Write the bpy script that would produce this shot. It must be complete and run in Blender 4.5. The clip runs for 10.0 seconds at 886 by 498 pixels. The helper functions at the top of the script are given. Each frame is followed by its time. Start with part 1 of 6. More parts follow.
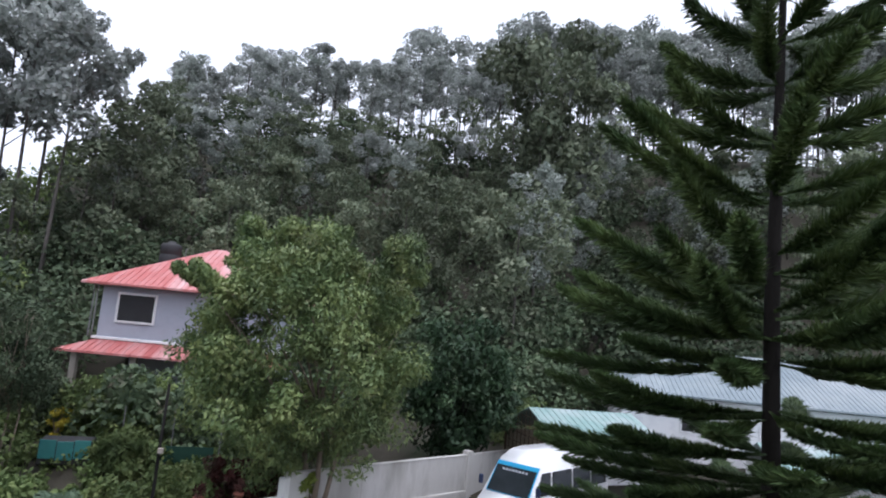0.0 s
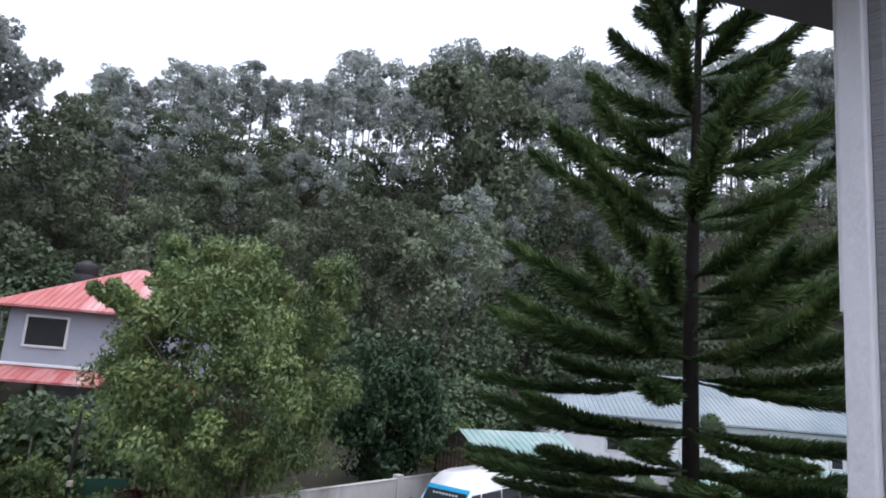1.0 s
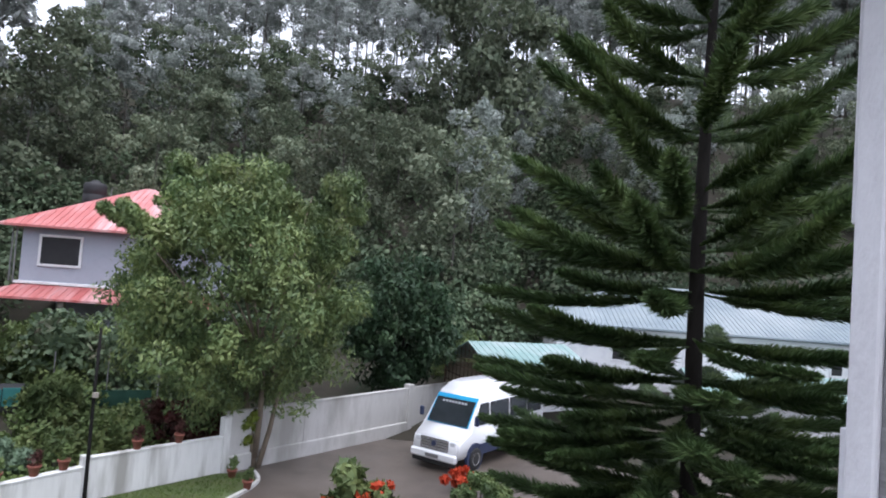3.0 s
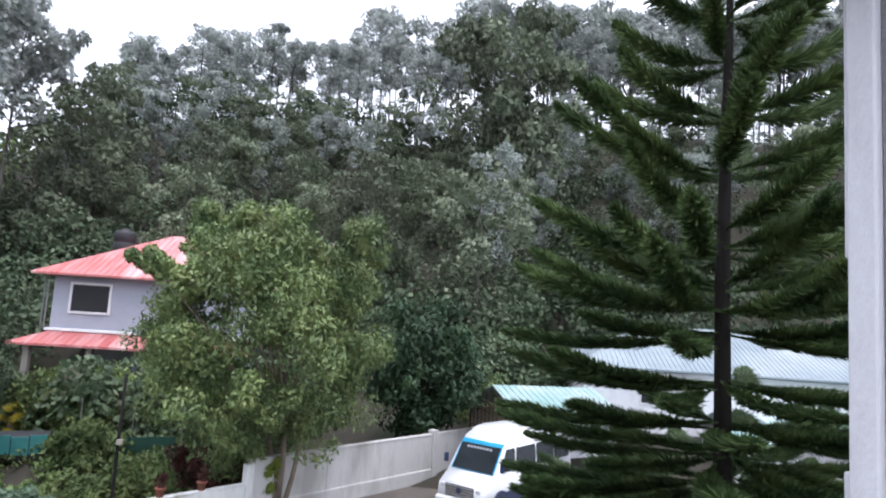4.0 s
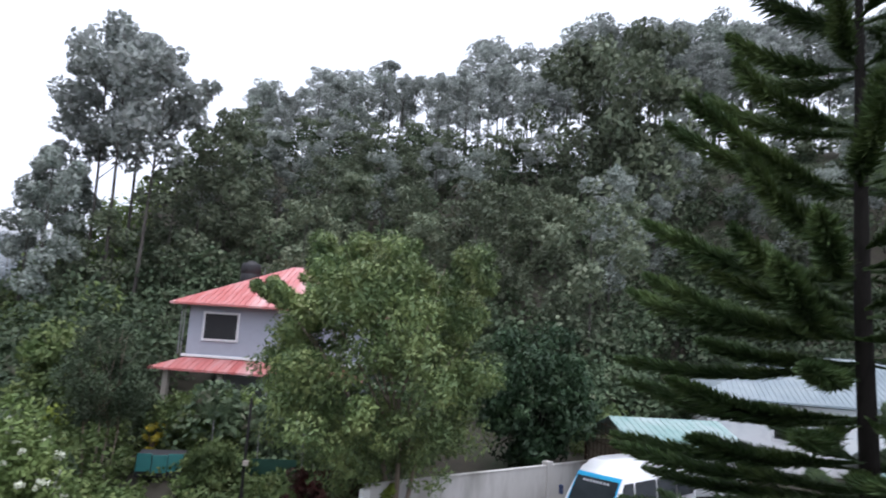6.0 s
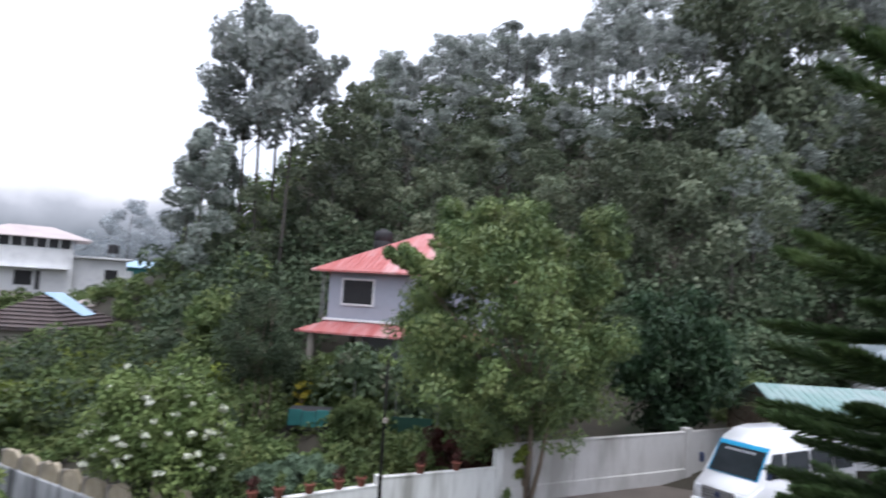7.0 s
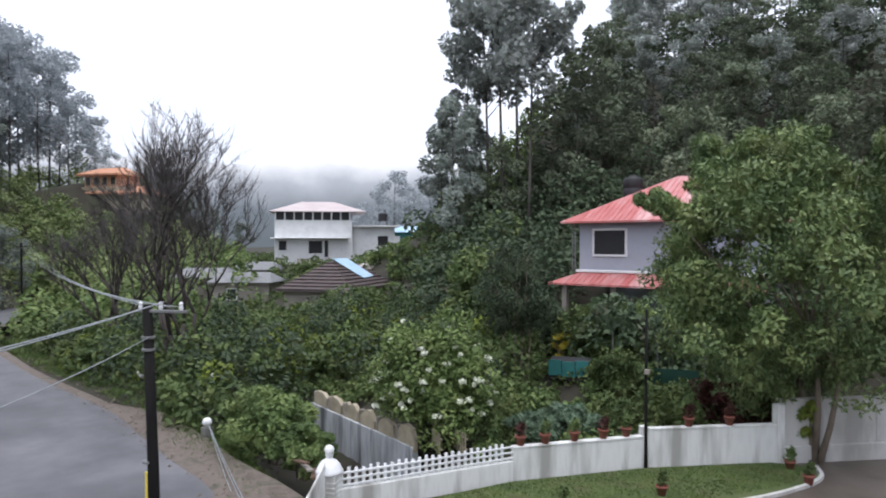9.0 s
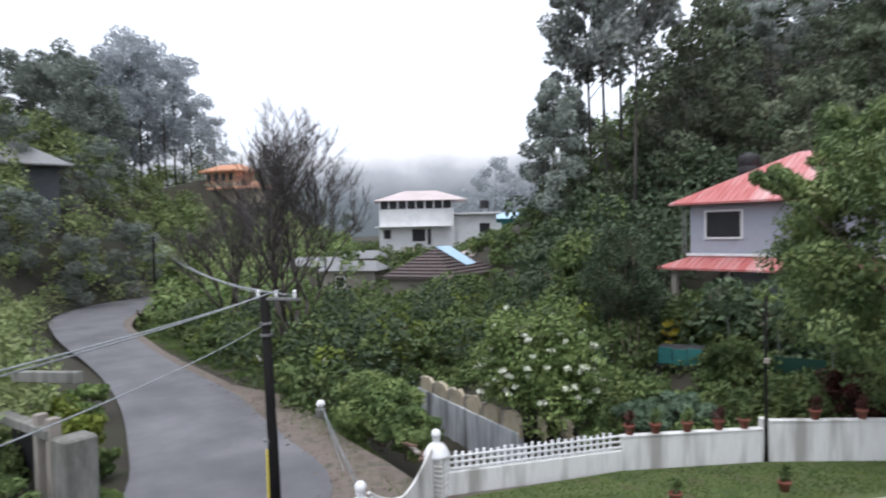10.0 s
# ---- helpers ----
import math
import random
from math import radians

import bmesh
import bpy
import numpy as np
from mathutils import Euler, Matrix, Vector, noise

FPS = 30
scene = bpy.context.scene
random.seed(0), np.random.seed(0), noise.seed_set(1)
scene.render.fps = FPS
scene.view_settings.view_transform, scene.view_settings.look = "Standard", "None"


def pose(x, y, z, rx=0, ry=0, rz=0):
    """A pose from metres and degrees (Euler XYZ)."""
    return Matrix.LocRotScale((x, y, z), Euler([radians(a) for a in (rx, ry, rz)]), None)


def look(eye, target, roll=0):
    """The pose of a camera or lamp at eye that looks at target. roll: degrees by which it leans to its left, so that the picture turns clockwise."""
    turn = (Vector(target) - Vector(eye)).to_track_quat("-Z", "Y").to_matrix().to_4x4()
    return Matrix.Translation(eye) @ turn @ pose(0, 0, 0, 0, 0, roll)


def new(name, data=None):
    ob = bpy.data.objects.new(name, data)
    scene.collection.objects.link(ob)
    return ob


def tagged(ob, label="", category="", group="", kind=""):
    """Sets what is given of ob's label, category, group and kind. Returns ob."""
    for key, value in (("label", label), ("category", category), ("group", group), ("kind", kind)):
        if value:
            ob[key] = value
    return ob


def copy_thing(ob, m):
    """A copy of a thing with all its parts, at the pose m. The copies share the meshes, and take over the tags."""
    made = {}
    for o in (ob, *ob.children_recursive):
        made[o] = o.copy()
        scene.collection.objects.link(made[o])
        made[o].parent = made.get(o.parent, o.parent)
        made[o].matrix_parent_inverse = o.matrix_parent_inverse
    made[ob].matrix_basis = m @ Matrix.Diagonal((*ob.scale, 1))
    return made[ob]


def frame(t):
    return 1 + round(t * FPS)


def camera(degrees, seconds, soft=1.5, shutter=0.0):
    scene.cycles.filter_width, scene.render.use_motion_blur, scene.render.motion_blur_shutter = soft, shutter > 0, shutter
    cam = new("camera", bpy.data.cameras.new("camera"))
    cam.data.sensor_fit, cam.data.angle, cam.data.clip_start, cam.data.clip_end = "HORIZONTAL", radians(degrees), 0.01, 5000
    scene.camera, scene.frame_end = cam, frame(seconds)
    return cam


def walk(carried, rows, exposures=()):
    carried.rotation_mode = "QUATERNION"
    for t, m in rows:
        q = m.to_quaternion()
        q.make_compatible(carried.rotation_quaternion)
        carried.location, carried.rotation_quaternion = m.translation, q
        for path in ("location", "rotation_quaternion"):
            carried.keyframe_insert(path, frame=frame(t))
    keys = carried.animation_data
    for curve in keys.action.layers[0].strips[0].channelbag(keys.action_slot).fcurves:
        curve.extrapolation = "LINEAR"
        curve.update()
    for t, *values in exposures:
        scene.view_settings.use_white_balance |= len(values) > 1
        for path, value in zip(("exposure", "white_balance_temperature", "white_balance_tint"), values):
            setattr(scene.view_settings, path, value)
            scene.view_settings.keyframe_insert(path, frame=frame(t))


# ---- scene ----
import itertools

# ---- camera: held in the hand at an upper window, panning to the left ----
EYE = 6.1
ROWS = [  # seconds, step to the right, yaw, pitch up, lean to the right
    (0.0, 0.0, 0.0, 7.66, -5.23),
    (0.5, 0.0, -2.67, 9.12, -5.19),
    (1.0, 0.0, -5.89, 10.05, -4.73),
    (1.5, 0.0, -5.75, 8.8, -4.71),
    (2.0, -0.01, -6.77, 5.33, -4.86),
    (2.2, -0.018, -6.24, 3.59, -4.78),
    (3.5, 0.032, -5.46, 2.56, -3.69),
    (4.0, 0.085, -3.36, 6.27, -3.54),
    (4.5, 0.105, -2.68, 7.33, -3.5),
    (5.0, 0.115, -1.61, 8.17, -3.64),
    (5.2, 0.12, -0.85, 8.89, -3.92),
    (6.3, 0.13, 8.62, 7.07, -3.44),
    (6.5, 0.13, 9.56, 6.06, -3.35),
    (7.0, 0.135, 17.5, 4.25, -3.34),
    (7.5, 0.14, 26.34, 2.52, -1.75),
    (8.0, 0.14, 30.39, 1.11, -1.01),
    (8.5, 0.14, 34.96, -0.3, -0.44),
    (9.0, 0.14, 38.99, -0.51, 0.09),
    (9.5, 0.14, 41.69, -0.55, -0.62),
    (10.0, 0.14, 47.94, -1.57, 1.29),
]
cam = camera(68.3, 10.0, soft=1.9, shutter=0.4)
EXPOSURES = [(0.0, 0.13, 6080, 16), (1.0, 0.2, 6080, 16), (2.0, 0.07, 6080, 16), (2.2, 0.1, 6080, 16), (3.5, 0.6, 6100, 16), (4.5, 0.75, 6100, 16), (5.2, 0.68, 6100, 16), (6.5, 0.08, 6100, 15), (7.0, 0.23, 6130, 15), (8.0, 0.11, 6200, 13), (9.0, 0.09, 6230, 13), (10.0, 0.14, 6280, 12)]
walk(cam, [(t, pose(x, 0, EYE, 90 + p, 0, yaw) @ pose(0, 0, 0, 0, 0, -lean)) for t, x, yaw, p, lean in ROWS], EXPOSURES)

# ---- light: thick overcast, mist over the valley ----
SUN_EL, SUN_ROT = radians(76), radians(152)
world = bpy.data.worlds.new("overcast")
scene.world = world
world.use_nodes = True
wn = world.node_tree
wn.nodes.clear()
sky = wn.nodes.new("ShaderNodeTexSky")
sky.sky_type, sky.sun_disc = "NISHITA", False
sky.sun_elevation, sky.sun_rotation = SUN_EL, SUN_ROT
sky.air_density, sky.dust_density = 1.0, 6.0
grey = wn.nodes.new("ShaderNodeHueSaturation")
grey.inputs["Saturation"].default_value = 0.12
cloud = wn.nodes.new("ShaderNodeMix")
cloud.data_type = "RGBA"
cloud.inputs["Factor"].default_value = 0.75
cloud.inputs["B"].default_value = (9.2, 9.8, 10.9, 1)
back = wn.nodes.new("ShaderNodeBackground")
back.inputs["Strength"].default_value = 0.138
wout = wn.nodes.new("ShaderNodeOutputWorld")
wn.links.new(sky.outputs[0], grey.inputs["Color"])
wn.links.new(grey.outputs[0], cloud.inputs["A"])
wn.links.new(cloud.outputs["Result"], back.inputs["Color"])
wn.links.new(back.outputs[0], wout.inputs["Surface"])
sun = new("sun", bpy.data.lights.new("sun", "SUN"))
sun.data.energy, sun.data.angle, sun.data.color = 1.5, radians(45), (1.0, 0.98, 0.95)
sun.matrix_world = look((0, 0, 60), (-math.sin(SUN_ROT) * 15, -math.cos(SUN_ROT) * 15, 0))

# ---- materials ----
def material(name, colours, scale=3.0, rough=0.7, metal=0.0, bump=0.15, fine=40.0, spread=0.0, spec=0.5, stretch=(1, 1, 1), stain=None, stain_amount=0.5):
    """Two noises mix the colours; a finer one gives relief; spread varies tone piece by piece."""
    m = bpy.data.materials.new(name)
    m.use_nodes = True
    t = m.node_tree
    bsdf = t.nodes["Principled BSDF"]
    geo = t.nodes.new("ShaderNodeTexCoord")
    mp = t.nodes.new("ShaderNodeMapping")
    mp.inputs["Scale"].default_value = stretch
    t.links.new(geo.outputs["Object"], mp.inputs["Vector"])
    big = t.nodes.new("ShaderNodeTexNoise")
    big.inputs["Scale"].default_value, big.inputs["Detail"].default_value, big.inputs["Roughness"].default_value = scale, 6, 0.65
    t.links.new(mp.outputs[0], big.inputs["Vector"])
    ramp = t.nodes.new("ShaderNodeValToRGB")
    n = len(colours)
    while len(ramp.color_ramp.elements) < n:
        ramp.color_ramp.elements.new(0.5)
    for i, c in enumerate(colours):
        e = ramp.color_ramp.elements[i]
        e.position, e.color = 0.32 + 0.36 * i / max(1, n - 1), (*c, 1)
    t.links.new(big.outputs["Fac"], ramp.inputs["Fac"])
    col = ramp.outputs["Color"]
    small = t.nodes.new("ShaderNodeTexNoise")
    small.inputs["Scale"].default_value, small.inputs["Detail"].default_value = fine, 5
    t.links.new(mp.outputs[0], small.inputs["Vector"])
    if stain:
        wide = t.nodes.new("ShaderNodeTexNoise")
        wide.inputs["Scale"].default_value, wide.inputs["Detail"].default_value = scale * 0.4, 8
        t.links.new(mp.outputs[0], wide.inputs["Vector"])
        cut = t.nodes.new("ShaderNodeMapRange")
        cut.inputs["From Min"].default_value, cut.inputs["From Max"].default_value = 0.5, 0.68
        cut.inputs["To Max"].default_value = stain_amount
        t.links.new(wide.outputs["Fac"], cut.inputs["Value"])
        mx = t.nodes.new("ShaderNodeMix")
        mx.data_type = "RGBA"
        t.links.new(cut.outputs[0], mx.inputs["Factor"])
        t.links.new(col, mx.inputs["A"])
        mx.inputs["B"].default_value = (*stain, 1)
        col = mx.outputs["Result"]
    if spread:
        info = t.nodes.new("ShaderNodeNewGeometry")
        ob = t.nodes.new("ShaderNodeObjectInfo")
        add = t.nodes.new("ShaderNodeMath")
        t.links.new(info.outputs["Random Per Island"], add.inputs[0])
        t.links.new(ob.outputs["Random"], add.inputs[1])
        rng = t.nodes.new("ShaderNodeMapRange")
        rng.inputs["From Max"].default_value = 2.0
        rng.inputs["To Min"].default_value, rng.inputs["To Max"].default_value = 1 - spread, 1 + spread
        t.links.new(add.outputs[0], rng.inputs["Value"])
        hsv = t.nodes.new("ShaderNodeHueSaturation")
        t.links.new(col, hsv.inputs["Color"])
        t.links.new(rng.outputs[0], hsv.inputs["Value"])
        col = hsv.outputs[0]
    t.links.new(col, bsdf.inputs["Base Color"])
    bsdf.inputs["Roughness"].default_value, bsdf.inputs["Metallic"].default_value = rough, metal
    bsdf.inputs["Specular IOR Level"].default_value = spec
    if bump:
        b = t.nodes.new("ShaderNodeBump")
        b.inputs["Strength"].default_value, b.inputs["Distance"].default_value = bump, 0.02
        t.links.new(small.outputs["Fac"], b.inputs["Height"])
        t.links.new(b.outputs[0], bsdf.inputs["Normal"])
    return m


def leaf_material(name, colours, rough=0.62, spread=0.45, spec=0.22, through_light=0.14):
    """Leaves: colour by leaf and by plant, a little light through the blade."""
    m = bpy.data.materials.new(name)
    m.use_nodes = True
    t = m.node_tree
    bsdf, out = t.nodes["Principled BSDF"], t.nodes["Material Output"]
    geo, ob = t.nodes.new("ShaderNodeNewGeometry"), t.nodes.new("ShaderNodeObjectInfo")
    ramp = t.nodes.new("ShaderNodeValToRGB")
    while len(ramp.color_ramp.elements) < len(colours):
        ramp.color_ramp.elements.new(0.5)
    for i, c in enumerate(colours):
        ramp.color_ramp.elements[i].position, ramp.color_ramp.elements[i].color = i / max(1, len(colours) - 1), (*c, 1)
    tc = t.nodes.new("ShaderNodeTexCoord")
    tone = t.nodes.new("ShaderNodeTexNoise")
    tone.inputs["Scale"].default_value, tone.inputs["Detail"].default_value = 1.1, 3
    t.links.new(tc.outputs["Object"], tone.inputs["Vector"])
    wide = t.nodes.new("ShaderNodeMapRange")
    wide.inputs["From Min"].default_value, wide.inputs["From Max"].default_value = 0.3, 0.7
    t.links.new(tone.outputs["Fac"], wide.inputs["Value"])
    blend = t.nodes.new("ShaderNodeMix")
    blend.inputs["Factor"].default_value = 0.72
    t.links.new(geo.outputs["Random Per Island"], blend.inputs["A"])
    t.links.new(wide.outputs[0], blend.inputs["B"])
    t.links.new(blend.outputs["Result"], ramp.inputs["Fac"])
    rng = t.nodes.new("ShaderNodeMapRange")
    rng.inputs["To Min"].default_value, rng.inputs["To Max"].default_value = 1 - spread, 1 + spread
    t.links.new(ob.outputs["Random"], rng.inputs["Value"])
    noise_n = t.nodes.new("ShaderNodeTexNoise")
    noise_n.inputs["Scale"].default_value = 0.5
    t.links.new(tc.outputs["Object"], noise_n.inputs["Vector"])
    r2 = t.nodes.new("ShaderNodeMapRange")
    r2.inputs["From Min"].default_value, r2.inputs["From Max"].default_value = 0.3, 0.7
    r2.inputs["To Min"].default_value, r2.inputs["To Max"].default_value = 0.7, 1.3
    t.links.new(noise_n.outputs["Fac"], r2.inputs["Value"])
    mul = t.nodes.new("ShaderNodeMath")
    mul.operation = "MULTIPLY"
    t.links.new(rng.outputs[0], mul.inputs[0])
    t.links.new(r2.outputs[0], mul.inputs[1])
    hsv = t.nodes.new("ShaderNodeHueSaturation")
    t.links.new(ramp.outputs["Color"], hsv.inputs["Color"])
    t.links.new(mul.outputs[0], hsv.inputs["Value"])
    t.links.new(hsv.outputs[0], bsdf.inputs["Base Color"])
    bsdf.inputs["Roughness"].default_value, bsdf.inputs["Specular IOR Level"].default_value = rough, spec
    tr, mix = t.nodes.new("ShaderNodeBsdfTranslucent"), t.nodes.new("ShaderNodeMixShader")
    t.links.new(hsv.outputs[0], tr.inputs["Color"])
    mix.inputs[0].default_value = through_light
    t.links.new(bsdf.outputs[0], mix.inputs[1])
    t.links.new(tr.outputs[0], mix.inputs[2])
    t.links.new(mix.outputs[0], out.inputs["Surface"])
    return m


SOIL = material("soil", [(0.02, 0.018, 0.012), (0.035, 0.03, 0.02), (0.03, 0.038, 0.016)], 0.4, 0.95, bump=0.5, fine=12)
GRASS = material("lawn", [(0.05, 0.075, 0.024), (0.085, 0.115, 0.036), (0.09, 0.085, 0.04)], 1.2, 0.9, bump=0.6, fine=60)
ASPHALT = material("asphalt", [(0.095, 0.095, 0.103), (0.13, 0.128, 0.138), (0.165, 0.162, 0.172)], 0.5, 0.55, bump=0.3, fine=30, stain=(0.07, 0.07, 0.075), stain_amount=0.75)
WET = material("wet_concrete", [(0.07, 0.056, 0.045), (0.11, 0.09, 0.075), (0.13, 0.11, 0.095)], 0.7, 0.4, bump=0.2, fine=15, stain=(0.06, 0.05, 0.045))
DIRT = material("dirt", [(0.1, 0.078, 0.064), (0.16, 0.13, 0.11), (0.075, 0.07, 0.05)], 1.5, 0.9, bump=0.5, fine=20)
WHITEWALL = material("stained_whitewash", [(0.62, 0.62, 0.6), (0.74, 0.74, 0.72), (0.68, 0.68, 0.66)], 2.0, 0.85, bump=0.2, fine=30, stretch=(2.2, 2.2, 0.35), stain=(0.3, 0.29, 0.26), stain_amount=0.85)
GREYWALL = material("concrete_panel", [(0.42, 0.41, 0.39), (0.54, 0.53, 0.51), (0.48, 0.47, 0.45)], 1.2, 0.9, bump=0.3, fine=25, stretch=(1.5, 1.5, 0.5), stain=(0.25, 0.24, 0.21), stain_amount=0.7)
LILAC = material("lilac_grey_paint", [(0.34, 0.36, 0.42), (0.4, 0.42, 0.48), (0.37, 0.39, 0.45)], 0.8, 0.85, bump=0.1, stain=(0.28, 0.29, 0.33), stain_amount=0.4)
WHITE = material("white_paint", [(0.7, 0.7, 0.72), (0.8, 0.8, 0.8), (0.76, 0.77, 0.78)], 1.5, 0.7, bump=0.08, stain=(0.5, 0.5, 0.5), stain_amount=0.35)
# The pale pink stain paints the roof's white sheen into the colour.
REDROOF = material("red_sheet_roof", [(0.42, 0.1, 0.09), (0.5, 0.16, 0.15), (0.52, 0.24, 0.23)], 0.7, 0.38, bump=0.1, stretch=(3, 0.5, 1), stain=(0.68, 0.45, 0.44), stain_amount=0.85)
BLUEROOF = material("weathered_blue_sheet", [(0.176, 0.224, 0.248), (0.224, 0.272, 0.296), (0.264, 0.304, 0.32)], 0.5, 0.4, bump=0.1, stain=(0.4, 0.43, 0.44), stain_amount=0.6)
GREENROOF = material("weathered_green_sheet", [(0.139, 0.286, 0.26), (0.262, 0.37, 0.353), (0.385, 0.437, 0.437)], 0.5, 0.4, bump=0.1, stain=(0.5, 0.54, 0.54), stain_amount=0.8)
TILE = material("dark_clay_tile", [(0.06, 0.045, 0.045), (0.1, 0.075, 0.072), (0.08, 0.07, 0.07)], 2.0, 0.8, bump=0.4, fine=20, spread=0.3)
TARP = material("blue_tarp", [(0.3, 0.5, 0.68), (0.4, 0.58, 0.74), (0.5, 0.65, 0.75)], 1.0, 0.4, bump=0.3, fine=6)
TEAL = material("teal_sheet", [(0.025, 0.15, 0.145), (0.04, 0.21, 0.2)], 1.0, 0.5, bump=0.2)
# Orange dulled by haze that is put into the base colour.
ORANGE = material("hazed_orange_paint", [(0.52, 0.24, 0.14), (0.6, 0.32, 0.2)], 0.6, 0.8)
DARK = material("dark_interior", [(0.012, 0.012, 0.014), (0.02, 0.02, 0.022)], 2.0, 0.6)
BARK = material("eucalyptus_bark", [(0.045, 0.04, 0.035), (0.085, 0.076, 0.066), (0.13, 0.118, 0.105)], 2.0, 0.9, bump=0.5, fine=25, stretch=(1, 1, 0.25))
DARKBARK = material("dark_bark", [(0.01, 0.009, 0.008), (0.022, 0.019, 0.017), (0.016, 0.014, 0.012)], 4.0, 0.95, spec=0.15, bump=0.6, fine=30, stretch=(1, 1, 0.3))
BROWNBARK = material("smooth_brown_bark", [(0.13, 0.1, 0.075), (0.2, 0.16, 0.12), (0.1, 0.08, 0.06)], 4.0, 0.85, bump=0.4, fine=30, stretch=(1, 1, 0.4))
DEADBARK = material("bare_grey_bark", [(0.045, 0.036, 0.033), (0.075, 0.062, 0.056), (0.06, 0.05, 0.046)], 3.0, 0.95, bump=0.3)
POLE = material("tarred_pole", [(0.01, 0.01, 0.01), (0.022, 0.02, 0.019)], 3.0, 0.95, spec=0.1, stretch=(1, 1, 0.2))
METALGREY = material("grey_metal", [(0.18, 0.18, 0.18), (0.28, 0.28, 0.28)], 4.0, 0.5, 0.6)
RUST = material("rusty_steel", [(0.1, 0.06, 0.04), (0.16, 0.1, 0.07)], 6.0, 0.8, 0.3)
TERRACOTTA = material("terracotta", [(0.2, 0.065, 0.045), (0.28, 0.1, 0.07)], 6.0, 0.85)
YELLOW = material("yellow_paint", [(0.65, 0.5, 0.05), (0.75, 0.6, 0.1)], 3.0, 0.6)
STONE = material("mossy_stone", [(0.12, 0.12, 0.1), (0.2, 0.2, 0.18), (0.28, 0.27, 0.25)], 1.5, 0.9, bump=0.5, fine=15, stretch=(1.5, 1.5, 0.5), stain=(0.04, 0.045, 0.04), stain_amount=0.9)
TAN = material("tan_plaster", [(0.34, 0.29, 0.2), (0.46, 0.4, 0.3)], 3.0, 0.85, stain=(0.2, 0.18, 0.14), stain_amount=0.7)
BEIGE = material("grey_beige_plaster", [(0.26, 0.23, 0.2), (0.33, 0.3, 0.26)], 1.0, 0.9, stain=(0.16, 0.15, 0.13), stain_amount=0.7)
JAMB = material("peeling_white_paint", [(0.6, 0.6, 0.63), (0.7, 0.7, 0.73), (0.65, 0.66, 0.69)], 5.0, 0.6, bump=0.35, fine=60, stretch=(1, 1, 0.35), stain=(0.42, 0.41, 0.42), stain_amount=0.5)
PLANK = material("grey_plank", [(0.16, 0.16, 0.17), (0.24, 0.24, 0.25), (0.2, 0.2, 0.21)], 6.0, 0.75, bump=0.4, fine=50, stretch=(0.4, 0.4, 3))
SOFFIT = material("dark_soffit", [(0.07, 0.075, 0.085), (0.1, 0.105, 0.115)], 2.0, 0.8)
WIRE = material("wire", [(0.3, 0.32, 0.34), (0.38, 0.4, 0.42)], 3.0, 0.5, 0.3, bump=0)

# Mist over the wood is put into this base colour: lighter and bluer.
L_EUC = leaf_material("eucalyptus_leaves", [(0.133, 0.163, 0.145), (0.218, 0.251, 0.222), (0.304, 0.334, 0.298), (0.39, 0.407, 0.382)], spread=0.3, through_light=0.3)
# Ridge crowns: haze painted in as paler, greyer leaf colours.
L_RIDGE = leaf_material("haze_pale_eucalyptus_leaves", [(0.212, 0.235, 0.218), (0.282, 0.31, 0.282), (0.381, 0.403, 0.382), (0.466, 0.484, 0.466)], spread=0.2, through_light=0.3)
L_YOUNG = leaf_material("young_eucalyptus_leaves", [(0.08, 0.105, 0.067), (0.133, 0.16, 0.102), (0.196, 0.215, 0.143)], spread=0.35, through_light=0.2)
L_BUSH = leaf_material("bush_leaves", [(0.06, 0.095, 0.036), (0.1, 0.15, 0.052), (0.16, 0.21, 0.075), (0.23, 0.26, 0.1)], spread=0.4)
L_SCRUB = leaf_material("scrub_leaves", [(0.09, 0.125, 0.05), (0.15, 0.195, 0.075), (0.22, 0.26, 0.11), (0.3, 0.32, 0.15)], spread=0.3)
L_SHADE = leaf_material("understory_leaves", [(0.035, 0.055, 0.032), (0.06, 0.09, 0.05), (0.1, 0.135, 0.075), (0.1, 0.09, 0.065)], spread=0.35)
L_TREE = leaf_material("broad_leaves", [(0.043, 0.076, 0.028), (0.077, 0.123, 0.046), (0.129, 0.18, 0.067), (0.198, 0.247, 0.09), (0.138, 0.142, 0.062)], 0.5, spread=0.05, spec=0.3)
L_DARK = leaf_material("dark_glossy_leaves", [(0.015, 0.036, 0.017), (0.028, 0.058, 0.026), (0.06, 0.1, 0.045)], 0.5, spread=0.1, spec=0.25)
L_LIME = leaf_material("lime_leaves", [(0.12, 0.17, 0.03), (0.18, 0.22, 0.04), (0.1, 0.15, 0.03)], spread=0.1)
L_YELLOW = leaf_material("yellow_leaves", [(0.3, 0.26, 0.03), (0.4, 0.33, 0.04), (0.2, 0.2, 0.04)], spread=0.1)
L_RED = leaf_material("red_petals", [(0.5, 0.05, 0.02), (0.62, 0.1, 0.04)], spread=0.1)
L_MAROON = leaf_material("maroon_leaves", [(0.1, 0.025, 0.02), (0.07, 0.03, 0.025), (0.05, 0.05, 0.025)], spread=0.1)
L_WHITE = leaf_material("white_petals", [(0.62, 0.65, 0.5), (0.75, 0.76, 0.66)], spread=0.05)
L_PALE = leaf_material("pale_shrub_leaves", [(0.1, 0.15, 0.1), (0.14, 0.2, 0.13), (0.06, 0.1, 0.05)], spread=0.1)
L_ARAU = leaf_material("araucaria_needles", [(0.026, 0.052, 0.02), (0.056, 0.094, 0.034), (0.125, 0.175, 0.06)], 0.5, spread=0.02, spec=0.25, through_light=0.15)
